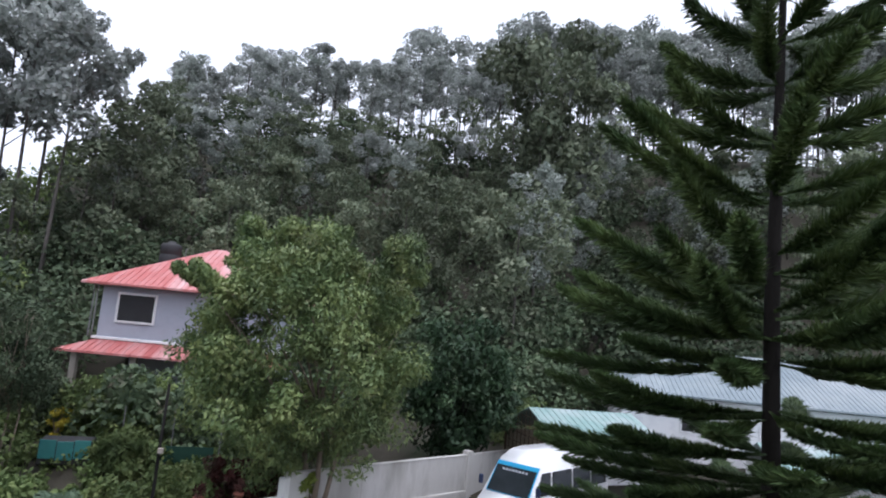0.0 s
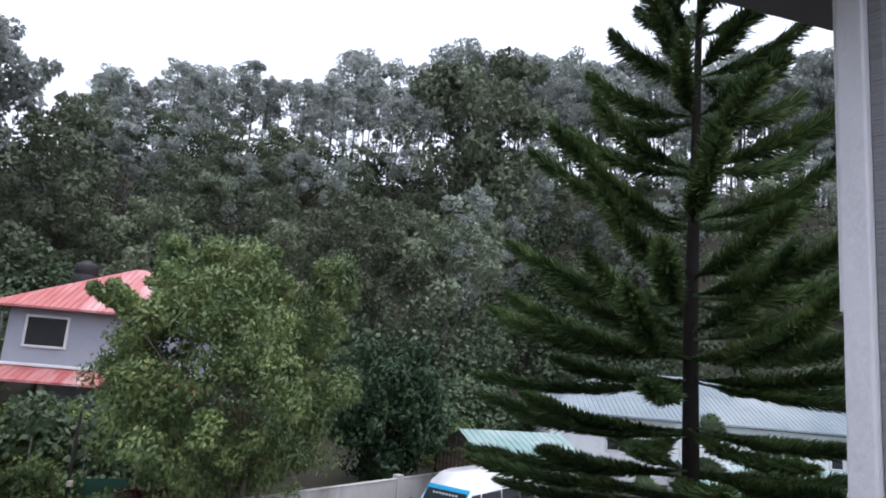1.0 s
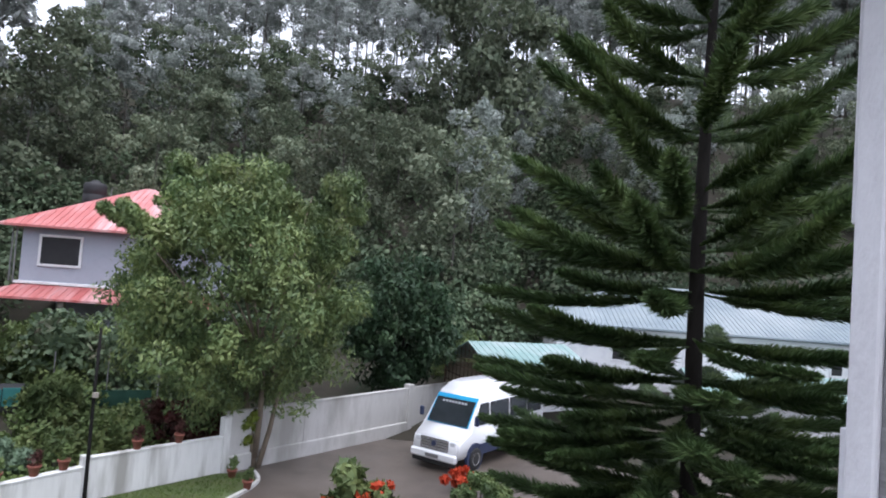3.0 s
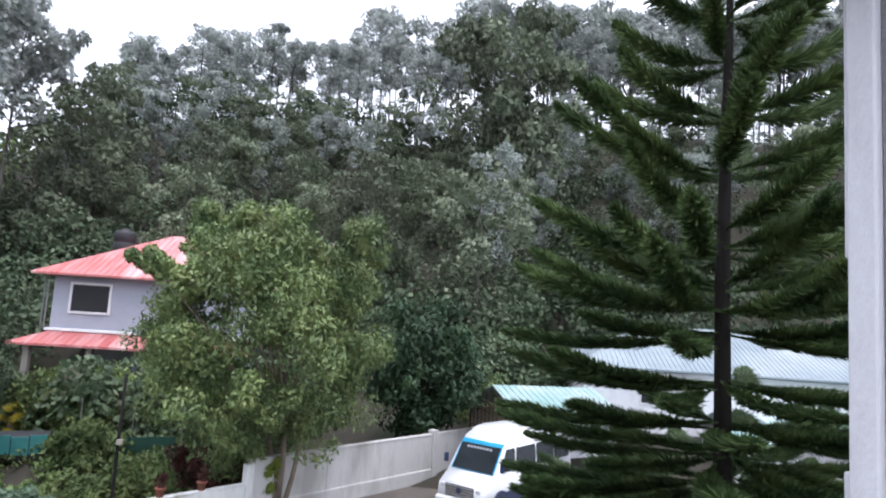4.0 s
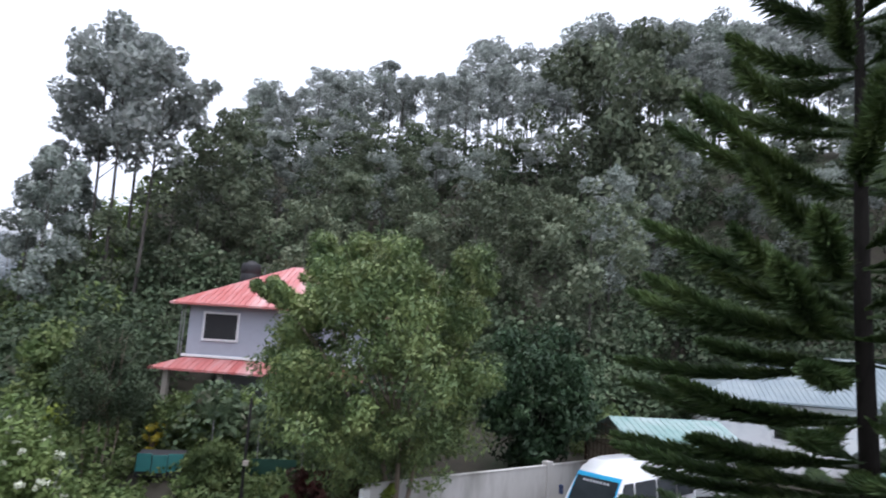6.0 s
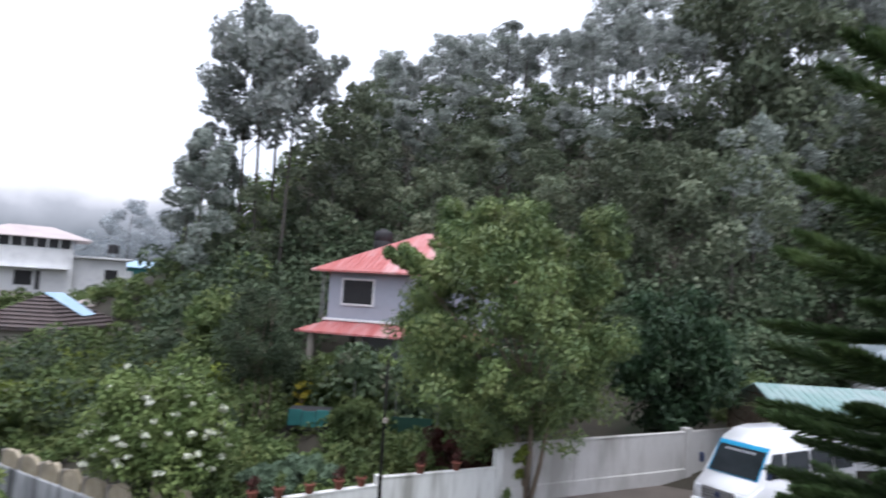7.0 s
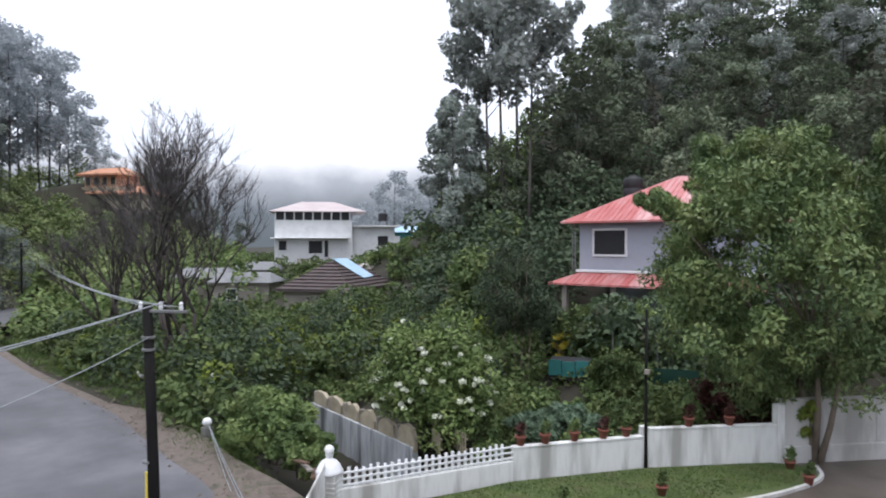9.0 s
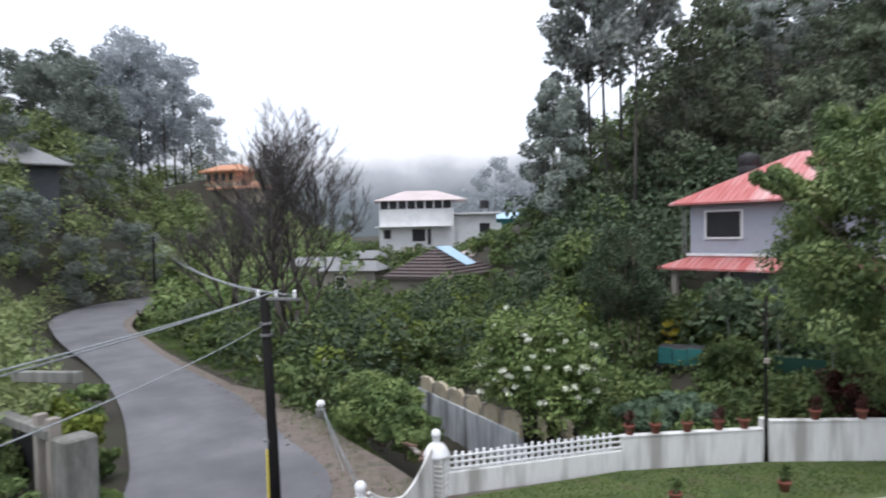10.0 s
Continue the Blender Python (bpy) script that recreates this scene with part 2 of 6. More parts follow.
L_ELDER = leaf_material("elder_leaves", [(0.08, 0.13, 0.04), (0.13, 0.19, 0.06), (0.19, 0.25, 0.085), (0.25, 0.3, 0.11)], spread=0.05)
L_GRASS = leaf_material("grass_blades", [(0.06, 0.1, 0.028), (0.1, 0.15, 0.042), (0.15, 0.17, 0.06)], spread=0.1)
L_TWIG = leaf_material("dry_twigs", [(0.07, 0.064, 0.062), (0.1, 0.093, 0.09)], 0.9, spread=0.1, spec=0.1, through_light=0.0)

# ---- helpers of the build ----
R = np.random.default_rng(7)


def at(az, d, z=0.0):
    """A place by its bearing in degrees from straight ahead and its distance."""
    return Vector((d * math.sin(radians(az)), d * math.cos(radians(az)), z))


def thing(name, place=(0, 0, 0), turn=0.0, label="", category="", group="", kind=""):
    ob = new(name)
    ob.matrix_world = pose(*place, 0, 0, turn)
    ob.empty_display_size = 0.2
    return tagged(ob, label, category, group, kind)


def part(name, bm, mat, parent=None, label="", smooth=False):
    """One mesh object out of a bmesh or a mesh."""
    if isinstance(bm, bmesh.types.BMesh):
        me = bpy.data.meshes.new(name)
        bm.to_mesh(me)
        bm.free()
    else:
        me = bm
    me.materials.clear()
    me.materials.append(mat)
    if smooth:
        me.shade_smooth()
    ob = new(name, me)
    if parent:
        ob.parent = parent
    return tagged(ob, label)


def box(bm, size, centre, turn=None, bevel=0.0):
    got = bmesh.ops.create_cube(bm, size=1.0)["verts"]
    bmesh.ops.scale(bm, vec=size, verts=got)
    if bevel:
        edges = list({e for v in got for e in v.link_edges})
        out = bmesh.ops.bevel(bm, geom=edges, offset=bevel, segments=1, affect="EDGES")
        got = list({v for f in out["faces"] for v in f.verts} | {v for v in got if v.is_valid})
    if turn:
        bmesh.ops.rotate(bm, cent=(0, 0, 0), matrix=turn.to_3x3(), verts=got)
    bmesh.ops.translate(bm, vec=centre, verts=got)
    return got


def tube(bm, pts, radii, n=8):
    """A tapered tube along points."""
    rings = []
    pts = [Vector(p) for p in pts]
    for i, p in enumerate(pts):
        d = (pts[min(i + 1, len(pts) - 1)] - pts[max(i - 1, 0)]).normalized()
        a = d.orthogonal().normalized() if abs(d.z) < 0.9 else Vector((1, 0, 0)).cross(d).normalized()
        b = d.cross(a)
        rings.append([bm.verts.new(p + radii[i] * (a * math.cos(6.28319 * k / n) + b * math.sin(6.28319 * k / n))) for k in range(n)])
    for r0, r1 in zip(rings, rings[1:]):
        for k in range(n):
            bm.faces.new((r0[k], r0[(k + 1) % n], r1[(k + 1) % n], r1[k]))
    bm.faces.new(rings[0][::-1])
    bm.faces.new(rings[-1])


def lathe(bm, profile, centre=(0, 0, 0), n=16):
    c = Vector(centre)
    rings = [[bm.verts.new(c + Vector((r * math.cos(6.28319 * k / n), r * math.sin(6.28319 * k / n), z))) for k in range(n)] for r, z in profile]
    for r0, r1 in zip(rings, rings[1:]):
        for k in range(n):
            bm.faces.new((r0[k], r0[(k + 1) % n], r1[(k + 1) % n], r1[k]))
    bm.faces.new(rings[0][::-1])
    bm.faces.new(rings[-1])


def prism(bm, outline, z0, z1):
    """A flat outline drawn up between two heights."""
    lo = [bm.verts.new((x, y, z0)) for x, y in outline]
    hi = [bm.verts.new((x, y, z1)) for x, y in outline]
    n = len(lo)
    bm.faces.new(lo[::-1])
    bm.faces.new(hi)
    for i in range(n):
        bm.faces.new((lo[i], lo[(i + 1) % n], hi[(i + 1) % n], hi[i]))
    bmesh.ops.recalc_face_normals(bm, faces=bm.faces)


def quads_mesh(name, verts):
    """A mesh of loose four-sided blades; verts has the shape (n, 4, 3)."""
    n = len(verts)
    me = bpy.data.meshes.new(name)
    me.vertices.add(4 * n)
    me.vertices.foreach_set("co", verts.astype(np.float32).ravel())
    me.loops.add(4 * n)
    me.loops.foreach_set("vertex_index", np.arange(4 * n, dtype=np.int32))
    me.polygons.add(n)
    me.polygons.foreach_set("loop_start", np.arange(0, 4 * n, 4, dtype=np.int32))
    me.update(calc_edges=True)
    return me


def blades(c, length, width, droop=0.3, out=None):
    """Leaf blades at the points c: pointed quads, drooping, their faces turned outwards and up."""
    n = len(c)
    a = R.normal(size=(n, 3))
    face = R.normal(size=(n, 3))
    if out is not None:
        a = a * 0.8 + out * 0.35
        face = face * 0.5 + out * 1.1 + np.array((0, 0, 0.35))
    a[:, 2] -= droop
    a /= np.linalg.norm(a, axis=1)[:, None]
    b = np.cross(a, face)
    b /= np.linalg.norm(b, axis=1)[:, None]
    ln = length * R.uniform(0.6, 1.35, (n, 1))
    wd = width * R.uniform(0.6, 1.35, (n, 1))
    return np.stack([c - a * ln / 2, c + b * wd / 2 - a * ln * 0.08, c + a * ln / 2, c - b * wd / 2 - a * ln * 0.08], 1)


def clump(centre, radius, n, shell=0.55):
    """Points in an ellipsoid, more of them near its skin, and the outward directions."""
    v = R.normal(size=(n, 3))
    v /= np.linalg.norm(v, axis=1)[:, None]
    r = R.uniform(shell, 1.0, (n, 1)) ** 0.6
    return np.asarray(centre) + v * r * np.asarray(radius), v


def foliage(clumps, n, length, width, droop=0.3, shell=0.4):
    got = []
    for centre, radius in clumps:
        p, v = clump(centre, radius, n, shell)
        got.append(blades(p, length, width, droop, v * 0.8))
    return np.concatenate(got)


def step(a, b, x):
    t = np.clip((x - a) / (b - a), 0, 1)
    return t * t * (3 - 2 * t)


# ---- ground ----
def ground(x, y):
    """Height of the land: flat yard and road, a steep wooded hill ahead, a hill beyond the road, a misty valley between."""
    x, y = np.asarray(x, float), np.asarray(y, float)
    w = np.sin(x * 0.11 + 1) * np.cos(y * 0.13) * 0.5 + np.sin(x * 0.031) * np.sin(y * 0.037 + 2) * 1.2
    edge = step(-56, -35, x + 0.12 * (y - 60))
    rise = step(30, 90, y - 0.04 * x)
    ahead = (28.0 + 6.0 * step(0, 45, x)) * rise * edge * (1 - 0.45 * step(90, 170, y))
    terrace = 1.6 * step(24, 33, y + 0.25 * x) * step(-34, -20, x)
    up = y + 0.25 * x
    terrace = terrace + 0.9 * step(18, 21.5, up) * (1 - step(24, 33, up)) * step(-8, -11, x) * step(-34, -20, x)
    s, q = -0.985 * x + 0.17 * y, 0.985 * y + 0.17 * x
    start = np.minimum(50 + 2 * np.maximum(q + 3, 0), 84)
    west = 12.5 * step(start, start + 22, s) * (1 - step(22, 46, q)) + 9.0 * step(10, -8, q) * step(71, 94, s) + 7.0 * step(2, -28, q) * step(14, 45, s)
    valley = 3.0 * step(35, 95, np.hypot(x, y)) * step(-0.4, -0.8, x / (np.hypot(x, y) + 1e-6)) * step(10, 28, 0.985 * y + 0.17 * x)
    rough = w * step(30, 60, np.hypot(x, y))
    u = np.clip(((x + 19.0) * 6.4 + (y - 14.6) * -2.0) / 44.96, 0, 1)
    away = np.hypot(x + 19.0 - 6.4 * u, y - 14.6 + 2.0 * u)
    ditch = -1.5 * np.exp(-(away / 2.1) ** 4)
    return ahead + terrace + west + valley + rough + ditch - 0.06


def spread_axis(lo, hi, fine, n):
    u = np.linspace(-1, 1, n)
    s = np.sinh(u * 5.2) / np.sinh(5.2)
    return np.where(s < 0, -s * lo, s * hi)


gx, gy = spread_axis(-1600, 1600, 1, 301), spread_axis(-900, 1800, 1, 301)
X, Y = np.meshgrid(gx, gy)
Z = ground(X, Y)
far = np.hypot(X, Y) > 420
Z = np.where(far, np.minimum(Z, 4.0), Z)
nx, ny = len(gx), len(gy)
idx = np.arange(nx * ny).reshape(ny, nx)
faces = np.stack([idx[:-1, :-1], idx[:-1, 1:], idx[1:, 1:], idx[1:, :-1]], -1).reshape(-1, 4)
me = bpy.data.meshes.new("ground")
me.from_pydata(np.stack([X, Y, Z], -1).reshape(-1, 3).tolist(), [], faces.tolist())
tagged(part("ground", me, SOIL, None, "dark leaf-littered soil of yard, valley and wooded hill", True), kind="structure")


def slab(name, outline, z0, z1, mat, label):
    bm = bmesh.new()
    prism(bm, outline, z0, z1)
    return tagged(part(name, bm, mat, None, label), kind="structure")


# ---- road, yard and lawn ----
ROAD_L = [(-9.5, -6), (-13.4, 2.6), (-16.5, 4.6), (-20, 5.7), (-25, 6.9), (-30, 7.7), (-36, 8.3), (-42, 8.7), (-49, 9.5), (-56, 10.8), (-63, 14), (-68, 19), (-71, 26), (-72, 36)]
ROAD_R = [(-5.5, -6), (-9.6, 4.0), (-13.2, 8.3), (-17.5, 9.4), (-20.5, 10), (-24, 10.7), (-32, 11.3), (-38, 12), (-44.6, 13), (-50, 14.2), (-56, 17), (-61, 21), (-64.5, 27), (-65.5, 36)]


def ribbon(name, left, right, z, mat, label, cuts=5):
    bm = bmesh.new()
    rows = []
    for (a, b), (c, d) in zip(left, right):
        row = []
        for k in range(cuts + 1):
            f = k / cuts
            x, y = a + (c - a) * f, b + (d - b) * f
            row.append(bm.verts.new((x, y, max(z, float(ground(x, y)) + z + 0.06) + 0.03 * math.sin(math.pi * f))))
        rows.append(row)
    for r0, r1 in zip(rows, rows[1:]):
        for k in range(cuts):
            bm.faces.new((r0[k], r0[k + 1], r1[k + 1], r1[k]))
    bmesh.ops.recalc_face_normals(bm, faces=bm.faces)
    ob = part(name, bm, mat, None, label, True)
    return tagged(ob, kind="structure")


def refine(line, n=4):
    """A smooth line through the given points."""
    pts = [Vector(p) for p in line]
    out = []
    for i in range(len(pts) - 1):
        p0, p1, p2, p3 = pts[max(i - 1, 0)], pts[i], pts[i + 1], pts[min(i + 2, len(pts) - 1)]
        for k in range(n):
            t = k / n
            out.append(tuple(0.5 * (2 * p1 + (p2 - p0) * t + (2 * p0 - 5 * p1 + 4 * p2 - p3) * t * t + (3 * p1 - p0 - 3 * p2 + p3) * t ** 3)))
    out.append(tuple(pts[-1]))
    return out


RL, RR = refine(ROAD_L), refine(ROAD_R)
ribbon("road", RL, RR, 0.05, ASPHALT, "worn damp grey asphalt lane with patched surface")
verge = [(x + 0.9 * math.sin(i * 0.9) * 0.3 + (0.3 if i > 20 else 1.7), y + (0.45 if i > 20 else 1.2)) for i, (x, y) in enumerate(RR)]
ribbon("dirt_verge", RR, verge, 0.03, DIRT, "muddy gravel verge beside the asphalt", 3)

WALLS = [(-11.1, 9.8), (-9.0, 14.1), (-6.75, 17.15), (-4.0, 19.9), (1.75, 25.9), (3.6, 27.9)]
slab("yard_paving", [(-9.8, 6.6), (-11.0, 9.8), (-8.9, 14.0), (-6.7, 17.1), (-3.95, 19.85), (1.8, 25.85), (3.6, 27.8), (26, 30), (26, -4), (-5, -4)], -0.4, 0.0, WET, "wet brown concrete paving of the yard")
slab("lawn", [(-10.6, 9.9), (-8.9, 13.9), (-6.65, 17.0), (-4.1, 19.6), (-3.2, 19.9), (-2.9, 19.2), (-3.2, 18.0), (-4.0, 16.4), (-6.0, 13.5), (-8.0, 10.5)], -0.2, 0.06, GRASS, "short damp green lawn strip along the wall")


def wall_run(name, a, b, height, thick, mat, label, cap=0.04):
    a, b = Vector((*a, 0)), Vector((*b, 0))
    d = b - a
    ob = thing(name, a, math.degrees(math.atan2(d.y, d.x)), label, "wall", kind="structure")
    bm = bmesh.new()
    n = max(2, int(d.length / 0.6))
    box(bm, (d.length, thick, height + 0.4), (d.length / 2, 0, height / 2 - 0.2), bevel=0.012)
    part("panel", bm, mat, ob)
    bm = bmesh.new()
    box(bm, (d.length, thick + cap, 0.05), (d.length / 2, 0, height + 0.027), bevel=0.012)
    part("coping", bm, mat, ob)
    return ob, d.length


def pier(parent, x, width, height, mat):
    bm = bmesh.new()
    box(bm, (width, width, height + 0.3), (x, 0, height / 2 - 0.15), bevel=0.012)
    return part("pier", bm, mat, parent)


wa, la = wall_run("garden_wall_low", WALLS[1], WALLS[2], 0.84, 0.16, WHITEWALL, "low whitewashed garden wall with grey rain streaks")
wb, lb = wall_run("garden_wall_middle", WALLS[2], WALLS[3], 1.04, 0.16, WHITEWALL, "whitewashed garden wall with grey rain streaks")
pier(wb, 0.0, 0.2, 1.14, WHITEWALL)
wc, lc = wall_run("boundary_wall", WALLS[3], WALLS[4], 1.72, 0.14, GREYWALL, "tall grey-white precast boundary wall with damp base")
pier(wc, 0.0, 0.24, 1.62, WHITEWALL)
pier(wc, 3.0, 0.17, 1.76, GREYWALL)
pier(wc, lc - 0.1, 0.3, 1.9, GREYWALL)
bm = bmesh.new()
box(bm, (lc, 0.2, 0.55), (lc / 2, -0.03, 0.2), bevel=0.03)
part("plinth", bm, GREYWALL, wc, "rough stained plinth")
wd, ld = wall_run("boundary_wall", WALLS[4], WALLS[5], 1.72, 0.14, GREYWALL, "short grey-white end of the boundary wall")

# ---- woods on the hill ----
def eucalyptus(name, seed, height, crown_low, spread_r, leaf, n_leaf, label, clumps=22):
    """A tall slender tree: curved trunk, rising limbs, a ragged crown of leaf clumps."""
    global R
    R = np.random.default_rng(seed)
    ob = thing(name, (0, 0, 0), 0, label, "tree", "trees of the wooded hill")
    bend = R.uniform(-0.6, 0.6, 2)
    spine = [Vector((bend[0] * f * f, bend[1] * f * (1 - f) * 2, height * f)) for f in (0, 0.2, 0.4, 0.6, 0.8, 0.95)]
    bm = bmesh.new()
    r0 = height * 0.0078
    tube(bm, [spine[0] - Vector((0, 0, 0.8))] + spine[1:], [r0 * 1.15, r0 * 0.9, r0 * 0.75, r0 * 0.55, r0 * 0.35, r0 * 0.12], 7)
    cl = []
    for i in range(clumps):
        f = crown_low + (1 - crown_low) * (i + R.uniform(0, 0.9)) / clumps
        f = min(f, 0.99)
        g = (f - crown_low) / (1 - crown_low)
        wide = spread_r * (0.55 + 0.75 * math.sin(math.pi * min(1, g * 0.85 + 0.12))) * R.uniform(0.35, 1.0)
        a = R.uniform(0, 6.283)
        k = f * 5.0
        i0 = min(int(k / 1.0), 4)
        base = spine[i0].lerp(spine[i0 + 1], min(1, k - i0))
        end = base + Vector((math.cos(a) * wide, math.sin(a) * wide, wide * 0.55))
        if i % 2 == 0:
            start = base - Vector((0, 0, wide * 0.5))
            tube(bm, [start, start.lerp(end, 0.5) + Vector((0, 0, 0.1)), end], [r0 * 0.3 * (1.15 - g), r0 * 0.2 * (1.15 - g), 0.012], 5)
        s = spread_r * R.uniform(0.34, 0.58) * (1.1 - 0.3 * g)
        cl.append((tuple(end), (s, s, s * R.uniform(0.6, 0.95))))
    top = spine[-1]
    cl.append(((top.x, top.y, top.z), (spread_r * 0.3, spread_r * 0.3, spread_r * 0.45)))
    part("trunk", bm, BARK, ob, "pale grey-brown trunk with limbs", True)
    part("crown", quads_mesh("crown", foliage(cl, n_leaf, 0.42, 0.24, 0.5, 0.5)), leaf, ob)
    return ob


E_LABEL = "tall slender eucalyptus on the slope, grey-green crown paled by painted mist"
Y_LABEL = "young bushy eucalyptus with light green foliage on the slope"
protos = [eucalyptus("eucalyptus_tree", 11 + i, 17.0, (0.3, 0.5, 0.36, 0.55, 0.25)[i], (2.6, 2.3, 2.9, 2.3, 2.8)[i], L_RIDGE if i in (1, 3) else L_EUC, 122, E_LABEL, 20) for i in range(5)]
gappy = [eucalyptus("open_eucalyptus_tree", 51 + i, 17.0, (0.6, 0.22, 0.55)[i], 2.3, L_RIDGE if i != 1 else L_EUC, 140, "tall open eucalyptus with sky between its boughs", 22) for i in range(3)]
young = [eucalyptus("young_eucalyptus_tree", 31 + i, 12.0, 0.06, 2.7, L_YOUNG, 125, Y_LABEL, 21) for i in range(3)]
R = np.random.default_rng(99)
first = {id(p): True for p in protos + young + gappy}


def plant(proto, x, y, scale, tall=1.0):
    m = pose(x, y, float(ground(x, y)) - 0.15, 0, 0, float(R.uniform(0, 360)))
    sc = (scale, scale, scale * tall)
    if first.get(id(proto)):
        first[id(proto)] = False
        proto.matrix_world = m @ Matrix.Diagonal((*sc, 1))
        return proto
    proto_copy = copy_thing(proto, m)
    proto_copy.scale = sc
    return proto_copy


for row, y0 in enumerate((42, 47, 52, 57, 62, 67, 72, 77, 82, 86, 90, 94)):
    for x0 in np.arange(-52, 90, 4.5 if row < 8 else 3.9):
        x, y = x0 + R.uniform(-2.2, 2.2) + (row % 2) * 2.4, y0 + R.uniform(-2.3, 2.3) + 0.05 * x0
        az, d = math.degrees(math.atan2(x, y)), math.hypot(x, y)
        if az < -27.5 or az > 45 or (row < 2 and (x < -16 or x > 12)) or (-21 < x < -5 and y < 44):
            continue
        late = row >= 8
        if az < -24.5 and row > 6:
            continue
        if late:
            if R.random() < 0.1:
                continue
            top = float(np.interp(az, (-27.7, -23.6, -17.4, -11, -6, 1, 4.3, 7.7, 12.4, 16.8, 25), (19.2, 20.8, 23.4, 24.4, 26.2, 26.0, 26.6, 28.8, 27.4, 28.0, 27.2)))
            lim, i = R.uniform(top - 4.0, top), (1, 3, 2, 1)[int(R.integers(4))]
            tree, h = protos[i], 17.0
        elif R.random() < 0.55:
            lim, tree, h = R.uniform(8, 16.5) + (2.0 if row > 4 else 0), young[int(R.integers(3))], 12.3
        else:
            lim, tree, h = R.uniform(10, 19.5), protos[int(R.integers(5))], 17.0
        if not late and row > 4 and (-10 < az < 4 or -21 < az < -16.5):
            lim = min(lim, R.uniform(11.5, 13.8))
        tall = (EYE + d * math.tan(radians(lim)) - float(ground(x, y))) / h
        sc = min(max(tall, 0.5), 1.4 if late else 1.15)
        plant(tree, x, y, max(sc, 0.72) if late else max(sc, 0.6), 1.0 if sc > 0.7 else sc / max(sc, 0.6))
# taller, open trees at the wood's end, the sky showing through
for k, az, d, el in ((0, -31.4, 53, 21.0), (2, -33.6, 55, 22.8), (0, -32.4, 60, 22.4), (2, -35.0, 58, 20.0), (1, -38.0, 54, 12.8), (1, -39.0, 57, 11.2), (0, -37.0, 60, 15.6), (1, -36.2, 62, 10.5)):
    p = at(az, d)
    tl = (EYE + d * math.tan(radians(el)) - float(ground(p.x, p.y))) / 17.0
    plant(gappy[k], p.x, p.y, min(tl, 1.2), tl / min(tl, 1.2))
for x, y, s in ((-27, 48, 0.9), (-30, 46, 0.65), (-34, 46, 0.5), (-25, 53, 1.1), (-37, 50, 0.45)):
    plant(young[int(R.integers(3))], x, y, s)
# a paler pointed clump in the middle of the slope
for x, y, s in ((8.0, 58, 1.5), (10.0, 61, 1.55), (6.0, 61, 1.3), (11.5, 58, 1.25)):
    plant(young[int(R.integers(3))], x, y, s, 1.15)

# undergrowth
def thicket(name, n_clumps, region, size, n_leaf, leaf, label, ln=0.3, wd=0.13, height=1.0, avoid=None):
    """Many low clumps of leaves standing on the land, as one mass."""
    cl = []
    while len(cl) < n_clumps * 0.85:
        x, y = region()
        if avoid and avoid(x, y):
            continue
        s = R.uniform(*size)
        z = float(ground(x, y)) + s * 0.45 * height
        cl.append(((x, y, z), (s, s, s * 0.75 * height)))
        cl.append(((x + R.uniform(-s, s) * 0.7, y + R.uniform(-s, s) * 0.7, z + s * R.uniform(0.3, 0.9) * height), (s * 0.6, s * 0.6, s * 0.5)))
    return tagged(part(name, quads_mesh(name, foliage(cl, int(n_leaf * 1.7), ln, wd * 1.3, 0.2, 0.6)), leaf, None, label), kind="stuff", category="shrubs")


def polar(a0, a1, d0, d1):
    def pick():
        a, d = R.uniform(a0, a1), d0 + (d1 - d0) * R.random()
        p = at(a, d)
        return p.x, p.y
    return pick


def in_house(x, y):
    return (-19.5 < x < -7.5 and 30 < y < 42) or (10 < x < 34 and 26 < y < 44) or (x > 3 and y < 34) or y < 1.16 * x + 25.5 and x > -4.5


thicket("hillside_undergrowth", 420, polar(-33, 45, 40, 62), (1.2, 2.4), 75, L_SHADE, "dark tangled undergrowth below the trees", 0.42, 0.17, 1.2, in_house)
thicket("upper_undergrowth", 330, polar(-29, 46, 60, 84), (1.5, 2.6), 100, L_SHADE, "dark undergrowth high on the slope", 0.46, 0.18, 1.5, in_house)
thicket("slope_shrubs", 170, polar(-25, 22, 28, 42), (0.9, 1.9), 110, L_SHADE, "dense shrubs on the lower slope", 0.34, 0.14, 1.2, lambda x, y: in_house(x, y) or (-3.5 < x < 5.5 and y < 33))

